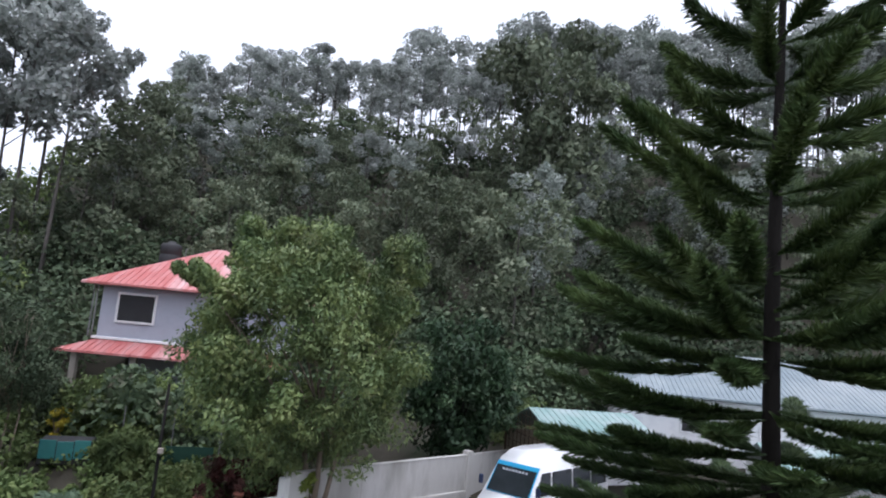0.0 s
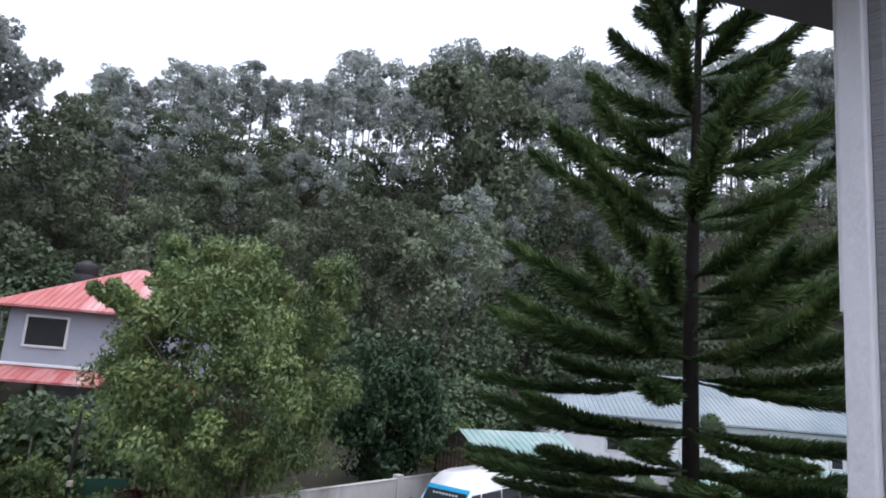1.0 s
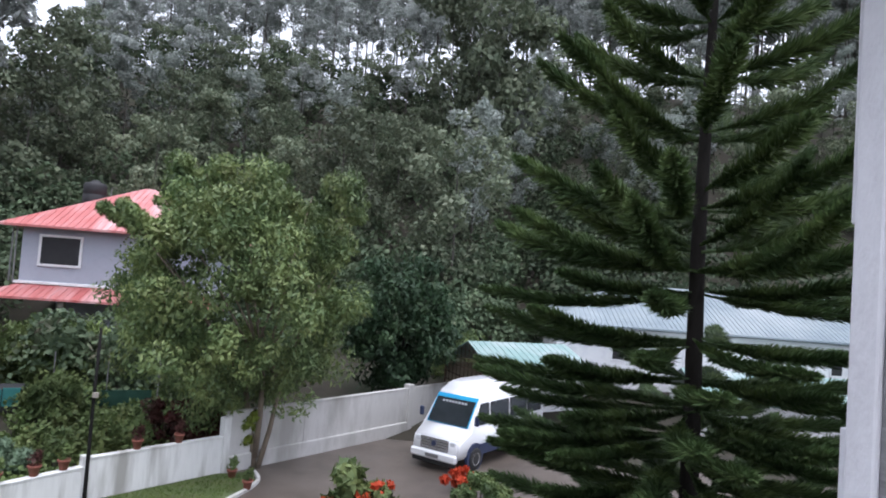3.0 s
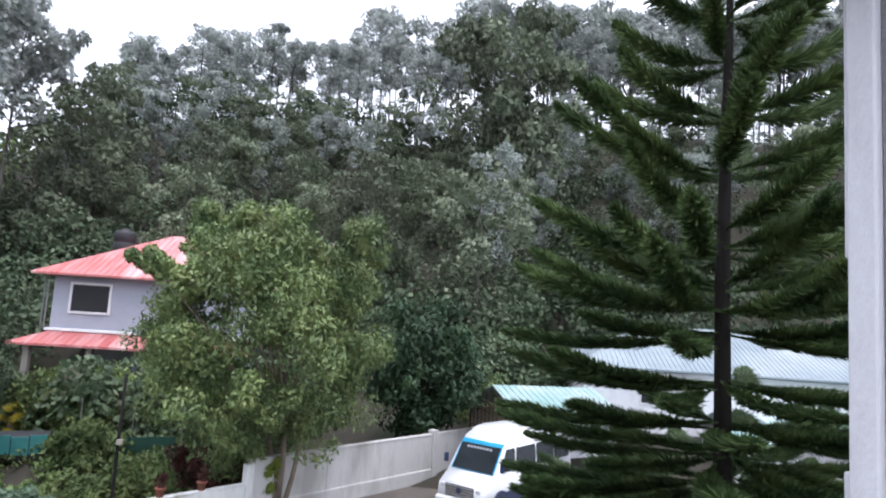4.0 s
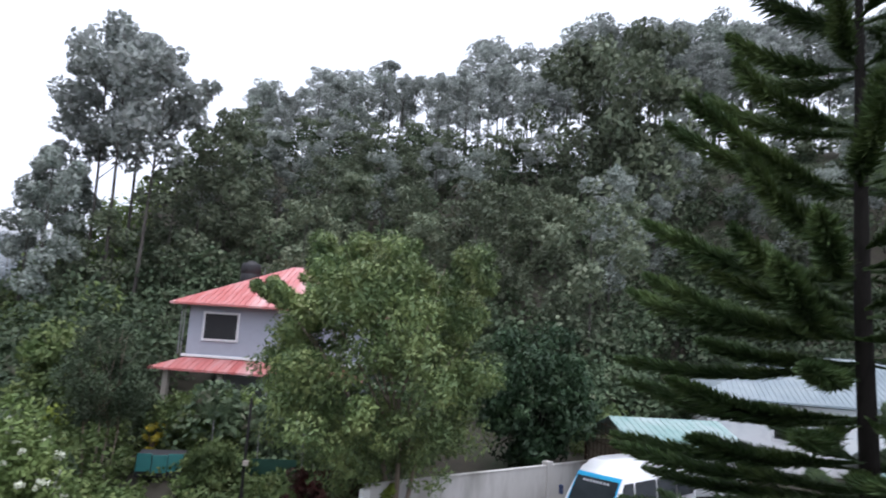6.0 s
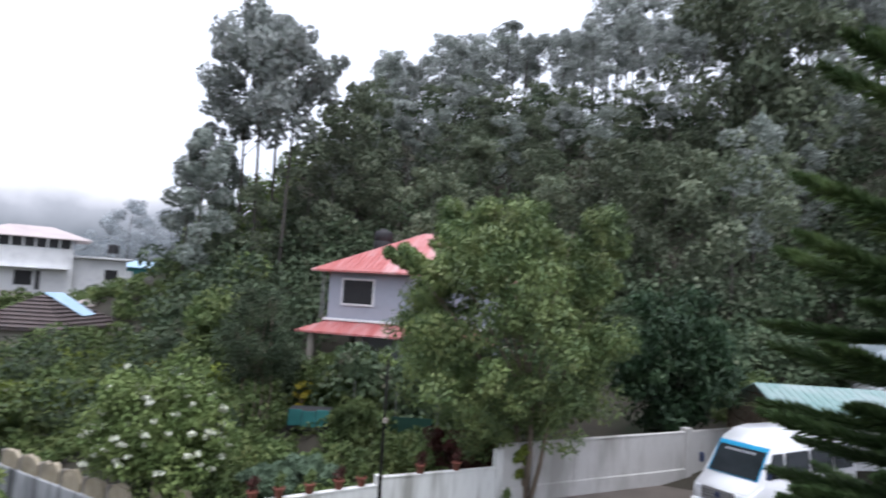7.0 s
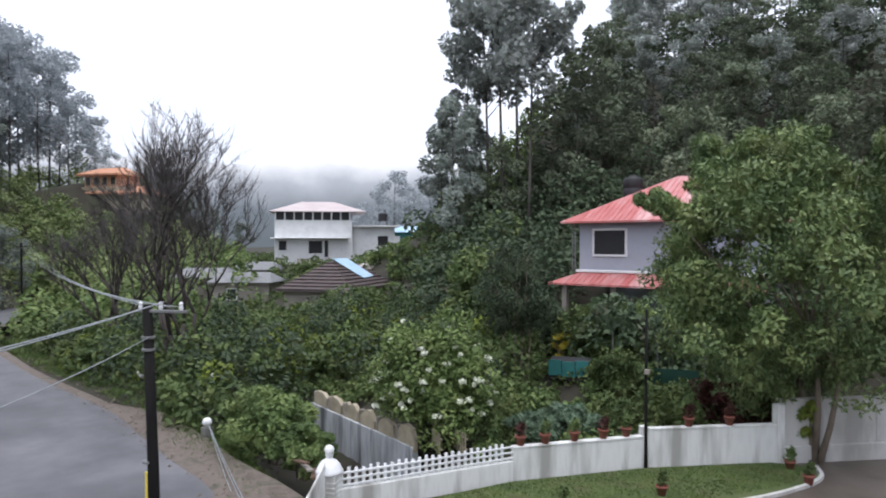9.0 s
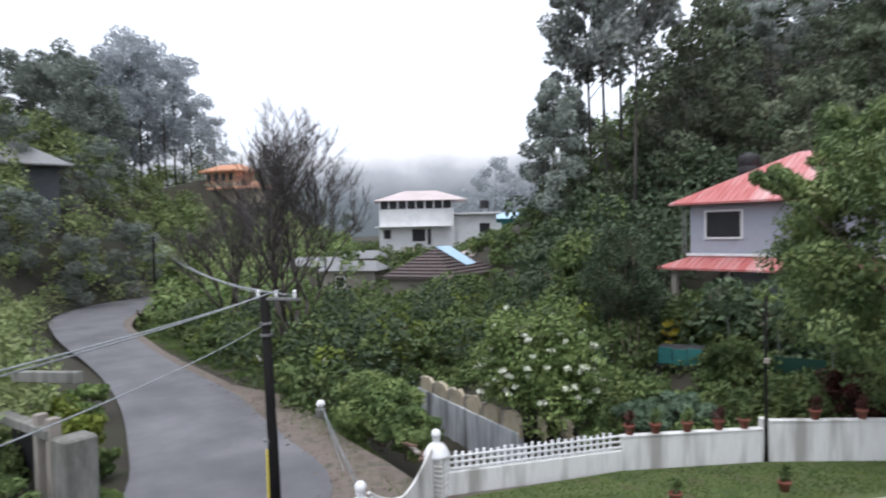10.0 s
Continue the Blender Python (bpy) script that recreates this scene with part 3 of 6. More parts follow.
# ---- misty far hills ----
# The mist is painted as emission: blue-grey low down, white towards the top.
def mist_material():
    m = bpy.data.materials.new("misty_distance")
    m.use_nodes = True
    t = m.node_tree
    t.nodes.clear()
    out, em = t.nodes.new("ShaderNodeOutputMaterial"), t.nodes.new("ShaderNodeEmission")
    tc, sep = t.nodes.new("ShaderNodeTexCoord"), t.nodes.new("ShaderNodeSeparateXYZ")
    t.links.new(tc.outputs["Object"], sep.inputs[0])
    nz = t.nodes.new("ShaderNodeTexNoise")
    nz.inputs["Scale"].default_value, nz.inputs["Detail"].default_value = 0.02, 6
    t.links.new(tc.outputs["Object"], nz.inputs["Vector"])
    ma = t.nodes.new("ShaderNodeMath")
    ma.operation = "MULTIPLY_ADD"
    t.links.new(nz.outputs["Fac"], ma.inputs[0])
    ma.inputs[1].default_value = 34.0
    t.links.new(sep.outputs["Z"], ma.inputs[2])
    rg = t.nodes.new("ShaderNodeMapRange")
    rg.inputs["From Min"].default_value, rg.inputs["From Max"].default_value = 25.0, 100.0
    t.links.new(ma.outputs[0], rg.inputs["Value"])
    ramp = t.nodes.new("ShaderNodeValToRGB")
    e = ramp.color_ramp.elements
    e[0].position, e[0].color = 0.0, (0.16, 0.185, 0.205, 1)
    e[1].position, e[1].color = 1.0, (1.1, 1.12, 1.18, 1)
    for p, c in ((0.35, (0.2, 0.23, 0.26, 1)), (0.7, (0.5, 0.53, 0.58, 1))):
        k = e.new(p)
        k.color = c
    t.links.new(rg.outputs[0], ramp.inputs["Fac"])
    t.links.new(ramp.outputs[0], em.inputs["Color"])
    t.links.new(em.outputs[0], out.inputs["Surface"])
    return m


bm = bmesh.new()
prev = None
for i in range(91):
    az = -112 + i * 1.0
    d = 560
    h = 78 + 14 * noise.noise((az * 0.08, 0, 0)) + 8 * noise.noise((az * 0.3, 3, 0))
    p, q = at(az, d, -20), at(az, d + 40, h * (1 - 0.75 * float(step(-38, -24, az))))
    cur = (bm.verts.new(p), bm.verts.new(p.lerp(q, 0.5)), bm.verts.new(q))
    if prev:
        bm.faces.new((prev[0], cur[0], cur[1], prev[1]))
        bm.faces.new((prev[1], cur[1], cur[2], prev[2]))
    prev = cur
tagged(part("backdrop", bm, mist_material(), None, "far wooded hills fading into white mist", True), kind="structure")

# ---- the window jamb, plank wall and eave beside the camera ----
jx, jy = 1.6 * math.sin(radians(38.7)), 1.6 * math.cos(radians(38.7))
jamb = thing("window_jamb", (jx, jy, 0), -62, "peeling white-painted wooden window jamb", "window frame", kind="structure")
bm = bmesh.new()
box(bm, (0.056, 0.07, 3.6), (0, 0.035, 6.3), bevel=0.004)
part("post", bm, JAMB, jamb)
bm = bmesh.new()
box(bm, (0.014, 0.05, 1.2), (-0.034, 0.04, 6.88), bevel=0.003)
part("stop", bm, JAMB, jamb)
bm = bmesh.new()
box(bm, (0.018, 0.05, 0.9), (-0.036, 0.04, 5.4), bevel=0.003)
part("stop", bm, JAMB, jamb)
bm = bmesh.new()
box(bm, (0.03, 0.05, 3.6), (0.043, 0.05, 6.3), bevel=0.003)
part("rebate", bm, PLANK, jamb)
wall = thing("wall_plank", (jx, jy, 0), -38.7, "grey weathered plank wall beside the window", "wall", kind="structure")
for k in range(17):
    bm = bmesh.new()
    box(bm, (1.8, 0.03, 0.206), (0.96, 0.075 + 0.004 * (k % 3), 4.6 + 0.21 * k), bevel=0.006)
    part("plank", bm, PLANK, wall)
slab("floor", [(-1.2, -5.0), (2.6, -5.0), (2.6, 0.2), (1.2, 0.9), (-1.2, 0.5)], 4.35, 4.5, WET, "plain concrete floor of the upper storey")
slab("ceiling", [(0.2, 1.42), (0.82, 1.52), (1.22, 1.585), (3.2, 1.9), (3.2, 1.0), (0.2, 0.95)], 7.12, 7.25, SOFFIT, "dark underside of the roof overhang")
slab("wall_back", [(-4, -5.2), (4, -5.2), (4, -5.0), (-4, -5.0)], 4.3, 7.2, BEIGE, "plain wall behind the camera")

# ---- red-roofed house ----
def hip_roof(bm, x0, x1, y0, y1, z, rise, ridge, over=0.6, thick=0.06):
    """A hipped roof over a rectangle; ridge is the share of the length that stays level."""
    x0, x1, y0, y1 = x0 - over, x1 + over, y0 - over, y1 + over
    cx, cy, half = (x0 + x1) / 2, (y0 + y1) / 2, (x1 - x0) / 2 * ridge
    lo = [bm.verts.new(p) for p in ((x0, y0, z), (x1, y0, z), (x1, y1, z), (x0, y1, z))]
    lb = [bm.verts.new((v.co.x, v.co.y, z - thick)) for v in lo]
    a, b = bm.verts.new((cx - half, cy, z + rise)), bm.verts.new((cx + half, cy, z + rise))
    bm.faces.new((lo[0], lo[1], b, a))
    bm.faces.new((lo[1], lo[2], b))
    bm.faces.new((lo[2], lo[3], a, b))
    bm.faces.new((lo[3], lo[0], a))
    for i in range(4):
        bm.faces.new((lb[i], lb[(i + 1) % 4], lo[(i + 1) % 4], lo[i]))
    bm.faces.new(lb[::-1])
    bmesh.ops.recalc_face_normals(bm, faces=bm.faces)


def hip_ribs(bm, x0, x1, y0, y1, z, rise, over, gap, r=0.02):
    """Raised seams running up the front and left slopes of a hip whose ridge is a point or short."""
    x0, x1, y0, y1 = x0 - over, x1 + over, y0 - over, y1 + over
    cx, cy = (x0 + x1) / 2, (y0 + y1) / 2
    hx, hy = cx - x0, cy - y0
    n = int((x1 - x0) / gap)
    for i in range(1, n):
        x = x0 + i * gap
        f = min(1.0, (hx - abs(x - cx)) / hx)
        if f > 0.05:
            tube(bm, [(x, y0, z + 0.015), (x, y0 + hy * f, z + rise * f + 0.015)], [r, r], 4)
    n = int((y1 - y0) / gap)
    for i in range(1, n):
        y = y0 + i * gap
        f = min(1.0, (hy - abs(y - cy)) / hy)
        if f > 0.05:
            tube(bm, [(x0, y, z + 0.015), (x0 + hx * f, y, z + rise * f + 0.015)], [r, r], 4)


def window_in(parent, w, h, centre, turn=0, frame_mat=WHITE, pane_mat=DARK, border=0.12, bars=1):
    """A window with a raised frame round a dark pane, facing -y before it is turned."""
    c = Vector(centre)
    win = thing("window")
    win.matrix_world = Matrix.Identity(4)
    win.parent = parent
    win.location = c
    win.rotation_euler = (0, 0, radians(turn))
    bm = bmesh.new()
    for sx in (-1, 1):
        box(bm, (border, 0.1, h + 2 * border), (sx * (w / 2 + border / 2), -0.03, 0), bevel=0.01)
    for sz in (-1, 1):
        box(bm, (w, 0.1, border), (0, -0.03, sz * (h / 2 + border / 2)), bevel=0.01)
    part("frame", bm, frame_mat, win)
    bm = bmesh.new()
    box(bm, (w, 0.03, h), (0, -0.016, 0))
    part("pane", bm, pane_mat, win)
    return win


HX, HY, HZ = -16.4, 32.2, 1.4
house = thing("red_roofed_house", (HX, HY, HZ), 0, "two-storey lilac-grey house with red metal hip roofs", "house")
LZ = 6.1 - 36 * math.tan(radians(2.4)) - HZ
EZ = 6.1 + 36 * math.tan(radians(1.75)) - HZ
W_, D_ = 8.4, 7.6
bm = bmesh.new()
box(bm, (W_, D_, EZ - LZ + 0.3), (W_ / 2, D_ / 2, (EZ + LZ) / 2 + 0.1), bevel=0.02)
part("upper_wall", bm, LILAC, house)
bm = bmesh.new()
box(bm, (W_ - 1.2, D_ - 1.2, LZ + 1.0), (W_ / 2 + 0.6, D_ / 2 + 0.6, LZ / 2 - 0.6), bevel=0.02)
part("lower_wall", bm, LILAC, house)
bm = bmesh.new()
box(bm, (W_ + 0.5, D_ + 0.2, 0.14), (W_ / 2 + 0.05, D_ / 2, LZ), bevel=0.02)
part("ledge", bm, WHITE, house, "white projecting ledge band")
bm = bmesh.new()
hip_roof(bm, 0, W_, 0, D_, EZ + 0.05, 2.5, 0.05, 0.75, 0.1)
part("roof", bm, REDROOF, house, "red metal hip roof with pale painted sheen")
bm = bmesh.new()
hip_ribs(bm, 0, W_, 0, D_, EZ + 0.05, 2.5, 0.75, 0.3)
part("roof_seams", bm, REDROOF, house)
bm = bmesh.new()
o = 1.25
for quad in (((-o, -o, LZ - 0.62), (W_ + o, -o, LZ - 0.62), (W_, 0, LZ - 0.08), (0, 0, LZ - 0.08)), ((-o, D_, LZ - 0.62), (-o, -o, LZ - 0.62), (0, 0, LZ - 0.08), (0, D_, LZ - 0.08))):
    vs = [bm.verts.new(q) for q in quad]
    lo = [bm.verts.new(Vector(q) - Vector((0, 0, 0.1))) for q in quad]
    bm.faces.new(vs)
    bm.faces.new(lo[::-1])
    for i in range(4):
        bm.faces.new((lo[i], lo[(i + 1) % 4], vs[(i + 1) % 4], vs[i]))
for k in range(28):
    x = -o + 0.15 + k * 0.31
    t0 = max(0.0, -x / o) if x < 0 else 0.0
    if x < W_ + 0.8:
        tube(bm, [(x, -o, LZ - 0.6), (x, -o * t0, LZ - 0.06 - 0.54 * t0)], [0.018, 0.018], 4)
part("porch_roof", bm, REDROOF, house, "red metal lean-to roof over the ground floor")
for px in (-0.6, 2.2, 5.2):
    bm = bmesh.new()
    box(bm, (0.28, 0.28, LZ + 0.2), (px + 0.2, -0.85, LZ / 2 - 0.7), bevel=0.01)
    part("porch_pillar", bm, BEIGE, house)
window_in(house, 1.72, 1.26, (1.75, 0, 6.1 + 0.02 - HZ), border=0.11)
window_in(house, 1.1, 1.1, (1.6, 1.2, 1.2))
bm = bmesh.new()
for x in (-0.55, -0.2):
    tube(bm, [(x, -0.3 - x, LZ), (x, -0.3 - x, EZ)], [0.04, 0.04], 6)
part("downpipe", bm, METALGREY, house)
tank = thing("water_tank", (HX + 1.6, HY + 3.4, HZ + EZ + 1.65), 0, "black plastic water tank behind the roof", "water tank")
bm = bmesh.new()
lathe(bm, [(0.55, -0.6), (0.56, 0.3), (0.53, 0.34), (0.56, 0.38), (0.56, 0.8), (0.5, 0.92), (0.22, 1.0), (0.2, 1.08)], n=18)
part("tank_body", bm, DARK, tank, "", True)
bm = bmesh.new()
tube(bm, [(0.9, -0.2, -0.4), (0.9, -0.2, 0.75), (1.15, -0.2, 0.75)], [0.025] * 3, 6)
part("vent_pipe", bm, METALGREY, tank)

# ---- roofed buildings beyond the araucaria ----
lodge = thing("blue_roofed_lodge", (8.3, 30.2, 0.35), -8, "long white lodge under a weathered pale blue metal roof", "house")
bm = bmesh.new()
box(bm, (24, 9, 4.2), (12.5, 5, 1.9), bevel=0.02)
part("wall", bm, WHITE, lodge)
bm = bmesh.new()
hip_roof(bm, 0.5, 24.5, 0.5, 9.5, 4.15, 2.0, 0.62, 0.7, 0.08)
part("roof", bm, BLUEROOF, lodge)
bm = bmesh.new()
for k in range(110):
    x = 0.0 + k * 0.23
    f = min(1.0, (x + 0.2) / 5.0, (25.2 - x) / 5.0)
    if f > 0.03:
        tube(bm, [(x, -0.2, 4.165), (x, -0.2 + 5.2 * f, 4.165 + 2.0 * f)], [0.02, 0.02], 4)
part("roof_corrugation", bm, BLUEROOF, lodge)
for k in range(6):
    window_in(lodge, 0.5, 0.7, (3.4 + k * 3.4, 0.5, 2.9), border=0.08, frame_mat=WHITE)

shed = thing("carport_shed", (4.0, 26.7, 0), 14.5, "open metal-framed shed under a weathered green sheet roof", "shed")


def gable(bm, x0, x1, yr, zr, y0, z0, y1, z1, t=0.05):
    for (ya, za), (yb, zb) in (((y0, z0), (yr, zr)), ((yr, zr), (y1, z1))):
        vs = [bm.verts.new(q) for q in ((x0, ya, za), (x1, ya, za), (x1, yb, zb), (x0, yb, zb))]
        lo = [bm.verts.new(v.co - Vector((0, 0, t))) for v in vs]
        bm.faces.new(vs)
        bm.faces.new(lo[::-1])
        for i in range(4):
            bm.faces.new((lo[i], lo[(i + 1) % 4], vs[(i + 1) % 4], vs[i]))


def gable_ribs(bm, x0, x1, yr, zr, y0, z0):
    n = int((x1 - x0) / 0.28)
    for i in range(n):
        x = x0 + 0.12 + i * 0.28
        tube(bm, [(x, y0, z0 + 0.01), (x, yr, zr + 0.01)], [0.018, 0.018], 4)


bm = bmesh.new()
gable(bm, 0, 4.6, 0.0, 3.66, -2.6, 2.8, 3.0, 2.6)
part("roof", bm, GREENROOF, shed)
bm = bmesh.new()
gable_ribs(bm, 0, 4.6, 0.0, 3.66, -2.6, 2.8)
part("roof_seams", bm, GREENROOF, shed)
for x, y in ((0.2, -2.4), (0.2, 2.8), (4.4, -2.4), (4.4, 2.8)):
    bm = bmesh.new()
    tube(bm, [(x, y, -0.2), (x, y, 2.7)], [0.05, 0.05], 8)
    part("post", bm, RUST, shed)
bm = bmesh.new()
for k in range(13):
    y = -2.5 + k * 0.42
    top = 2.6 + (1.0 * (1 - abs(y) / 2.9))
    tube(bm, [(0.1, y, 1.75), (0.1, y, max(1.8, top))], [0.018, 0.018], 4)
for z in (1.75, 2.1, 2.5, 2.9, 3.25):
    w = 2.7 if z < 2.75 else 2.7 * (3.66 - z) / 0.95
    tube(bm, [(0.1, -w, z), (0.1, w, z)], [0.018, 0.018], 4)
part("gable_grille", bm, RUST, shed, "rusty steel grille in the gable")
bm = bmesh.new()
box(bm, (4.2, 0.12, 2.4), (2.3, 2.9, 1.2))
part("back_wall", bm, TAN, shed)
porch = thing("porch", (8.0, 27.0, 0), 6, "white porch under a small green gabled roof", "porch")
bm = bmesh.new()
for (xa, za), (xb, zb) in (((-1.6, 2.45), (0, 3.15)), ((0, 3.15), (1.9, 2.4))):
    vs = [bm.verts.new(q) for q in ((xa, -0.8, za), (xb, -0.8, zb), (xb, 3.2, zb), (xa, 3.2, za))]
    lo = [bm.verts.new(v.co - Vector((0, 0, 0.06))) for v in vs]
    bm.faces.new(vs)
    bm.faces.new(lo[::-1])
    for i in range(4):
        bm.faces.new((lo[i], lo[(i + 1) % 4], vs[(i + 1) % 4], vs[i]))
part("roof", bm, GREENROOF, porch)
bm = bmesh.new()
box(bm, (2.6, 3.0, 2.6), (0.1, 1.6, 1.2), bevel=0.02)
part("wall", bm, WHITE, porch)
annex = thing("annex", (13.2, 24.2, 0), -6, "low white annex with patched green and white roof sheets", "house")
bm = bmesh.new()
box(bm, (8, 4, 2.2), (4, 2.4, 1.0), bevel=0.02)
part("wall", bm, WHITE, annex)
bm = bmesh.new()
gable(bm, -0.3, 8.4, 2.4, 3.1, -0.2, 2.15, 4.9, 2.15)
part("roof", bm, GREENROOF, annex)
bm = bmesh.new()
gable_ribs(bm, -0.3, 8.4, 2.4, 3.1, -0.2, 2.15)
part("roof_seams", bm, GREENROOF, annex)

# ---- araucaria in the yard ----
AX, AY = 5.25, 10.15
arau = thing("araucaria", (AX, AY, 0), 0, "tall dark green araucaria with tiered feathery branches", "tree")
R = np.random.default_rng(21)
bm = bmesh.new()
tube(bm, [(0, 0, -0.3), (0.02, 0, 1.5), (0.0, 0.02, 4.0), (-0.06, 0, 7.0), (-0.02, 0, 10.0), (0.02, 0, 13.0), (0.02, 0, 14.6)], [0.19, 0.16, 0.14, 0.115, 0.08, 0.045, 0.012], 12)
part("trunk", bm, DARKBARK, arau, "dark rough trunk", True)


def frond_mesh(length, lift, seed):
    """A branch of the araucaria: a sagging, upturned stem with dense rows of needle cords on both sides."""
    rng = np.random.default_rng(seed)
    n = int(length / 0.012)
    s = (np.arange(n) + rng.random(n)) / n
    s = 0.08 + 0.92 * s

    def curve(u):
        x = length * u
        z = lift * length * u ** 1.2 - 0.07 * length * np.sin(math.pi * np.clip(u, 0, 1)) + 0.12 * length * np.clip(u - 0.6, 0, 1) ** 1.5
        y = 0.05 * length * np.sin(u * 4 + seed)
        return np.stack([x, y, z], -1)

    got = []
    full = np.clip((s - 0.1) * 4.0, 0.1, 1) * np.clip((1.06 - s) * 5.0, 0.35, 1)
    for layer in range(7):
        base = curve(s)
        phi = rng.uniform(0, 6.2832, n)
        ang = rng.normal(0.85, 0.16, n)
        d = np.stack([np.cos(ang), np.sin(ang) * np.cos(phi), np.sin(ang) * np.sin(phi) * 0.85 + 0.3], -1)
        d /= np.linalg.norm(d, axis=1)[:, None]
        ln = (rng.uniform(0.22, 0.37, n) * full)[:, None]
        w = np.cross(d, rng.normal(size=(n, 3)))
        w /= np.linalg.norm(w, axis=1)[:, None]
        wd = rng.uniform(0.012, 0.022, (n, 1))
        tip = base + d * ln
        tip[:, 2] += rng.uniform(0.0, 0.05, n)
        mid = base + d * ln * 0.55
        got.append(np.stack([base, mid + w * wd, tip, mid - w * wd], 1))
    v = np.concatenate(got)
    u = np.linspace(0, 1, 14)
    c = curve(u)
    stem = []
    for a, b, k in zip(c[:-1], c[1:], range(13)):
        for off in ((0, 1, 0), (0, 0, 1)):
            o = np.array(off) * 0.028 * (1.05 - k / 13)
            stem.append([a - o, b - o, b + o, a + o])
    return quads_mesh("branch", np.concatenate([v, np.array(stem)]))


lengths = (0.7, 1.3, 1.9, 2.4, 2.9, 3.4, 3.9, 4.4)
meshes = {}
# height of each whorl, reach, lift of its branches, their number
WHORLS = ((1.2, 4.1, -0.04, 9), (2.0, 4.1, -0.03, 9), (2.6, 4.1, -0.02, 9), (3.05, 4.1, 0.0, 10), (3.5, 4.0, 0.0, 10), (3.9, 3.8, 0.0, 10), (4.3, 3.6, 0.0, 10), (4.75, 3.4, 0.0, 10), (5.4, 3.8, 0.0, 10), (6.2, 3.6, 0.0, 9),
          (6.6, 3.5, 0.16, 9), (6.9, 3.0, 0.36, 6), (7.5, 3.1, 0.28, 7), (7.9, 2.5, 0.44, 4), (8.75, 2.75, 0.38, 7), (9.7, 2.45, 0.45, 6), (10.6, 2.1, 0.5, 6), (11.4, 1.75, 0.6, 6), (12.2, 1.35, 0.75, 5), (13.0, 1.0, 0.9, 5), (13.7, 0.6, 1.0, 4))
for ti_, (z, reach, lift, n) in enumerate(WHORLS):
    for k in range(n):
        ln = reach * R.uniform(0.72, 1.08)
        i = int(np.argmin([abs(q - ln) for q in lengths]))
        key = (i, round(lift * 5))
        if key not in meshes:
            meshes[key] = frond_mesh(lengths[i], round(lift * 5) / 5, i * 7 + round(lift * 5))
        ob = part("branch", meshes[key], L_ARAU, arau)
        f = ln / lengths[i]
        ob.matrix_local = pose(0, 0, z + R.uniform(-0.09, 0.09), R.uniform(-10, 10), R.uniform(-5, 4), (k + 0.5 * (ti_ % 2)) * 360 / n + R.uniform(-10, 10) + ti_ * 11) @ Matrix.Diagonal((f, f, f * (0.62 if z < 6.5 else 0.95), 1))


# ---- broad-leaved trees and bushes ----
def broad_tree(name, place, label, stems, centre, radius, n_clumps, clump_r, n_leaf, ln, wd, leaf, bark, droop=0.6, seed=1, sprigs=0, group="", boughs=()):
    """Forked stems and a crown of many leaf clumps on an uneven ellipsoid."""
    global R
    R = np.random.default_rng(seed)
    ob = thing(name, place, 0, label, "tree", group)
    c, rad = Vector(centre), Vector(radius)
    bm = bmesh.new()
    for base, fork, r in stems:
        b, f = Vector(base), Vector(fork)
        tube(bm, [b, b.lerp(f, 0.5) + Vector((0.05, -0.04, 0)), f], [r, r * 0.85, r * 0.65], 8)
        for k in range(4):
            v = Vector(R.normal(size=3)).normalized()
            v.z = abs(v.z) + 0.3
            e = c + Vector((v.x * rad.x, v.y * rad.y, v.z * rad.z)) * 0.75
            tube(bm, [f, f.lerp(e, 0.5) + Vector((0, 0, 0.25)), e], [r * 0.5, r * 0.32, r * 0.1], 6)
    part("trunk", bm, bark, ob, "", True)
    cl = []
    for k in range(n_clumps):
        v = Vector(R.normal(size=3)).normalized()
        q = R.uniform(0.45, 1.0) ** 0.5
        bump = 0.86 + 0.3 * noise.noise(v * 1.7 + Vector((seed, 0, 0))) + 0.28 * noise.noise(v * 4.5 + Vector((0, seed, 0)))
        s = clump_r * R.uniform(0.6, 1.3)
        cl.append((tuple(c + Vector((v.x * rad.x, v.y * rad.y, v.z * rad.z)) * q * bump), (s, s, s * 0.8)))
    for bx, by, bz, br in boughs:
        for k in range(9):
            s = clump_r * R.uniform(0.5, 0.9)
            cl.append(((bx + R.uniform(-br, br), by + R.uniform(-br, br), bz + R.uniform(-br, br)), (s, s, s * 0.8)))
    for k in range(sprigs):
        v = Vector((R.uniform(-1, 1), R.uniform(-1, 1), R.uniform(0.5, 1.0))).normalized()
        for q in (0.8, 0.88, 0.95, 1.02):
            s = clump_r * 0.33
            cl.append((tuple(c + Vector((v.x * rad.x, v.y * rad.y, v.z * rad.z)) * q), (s, s, s)))
    part("crown", quads_mesh("crown", foliage(cl, n_leaf, ln, wd, droop, 0.3)), leaf, ob)
    return ob


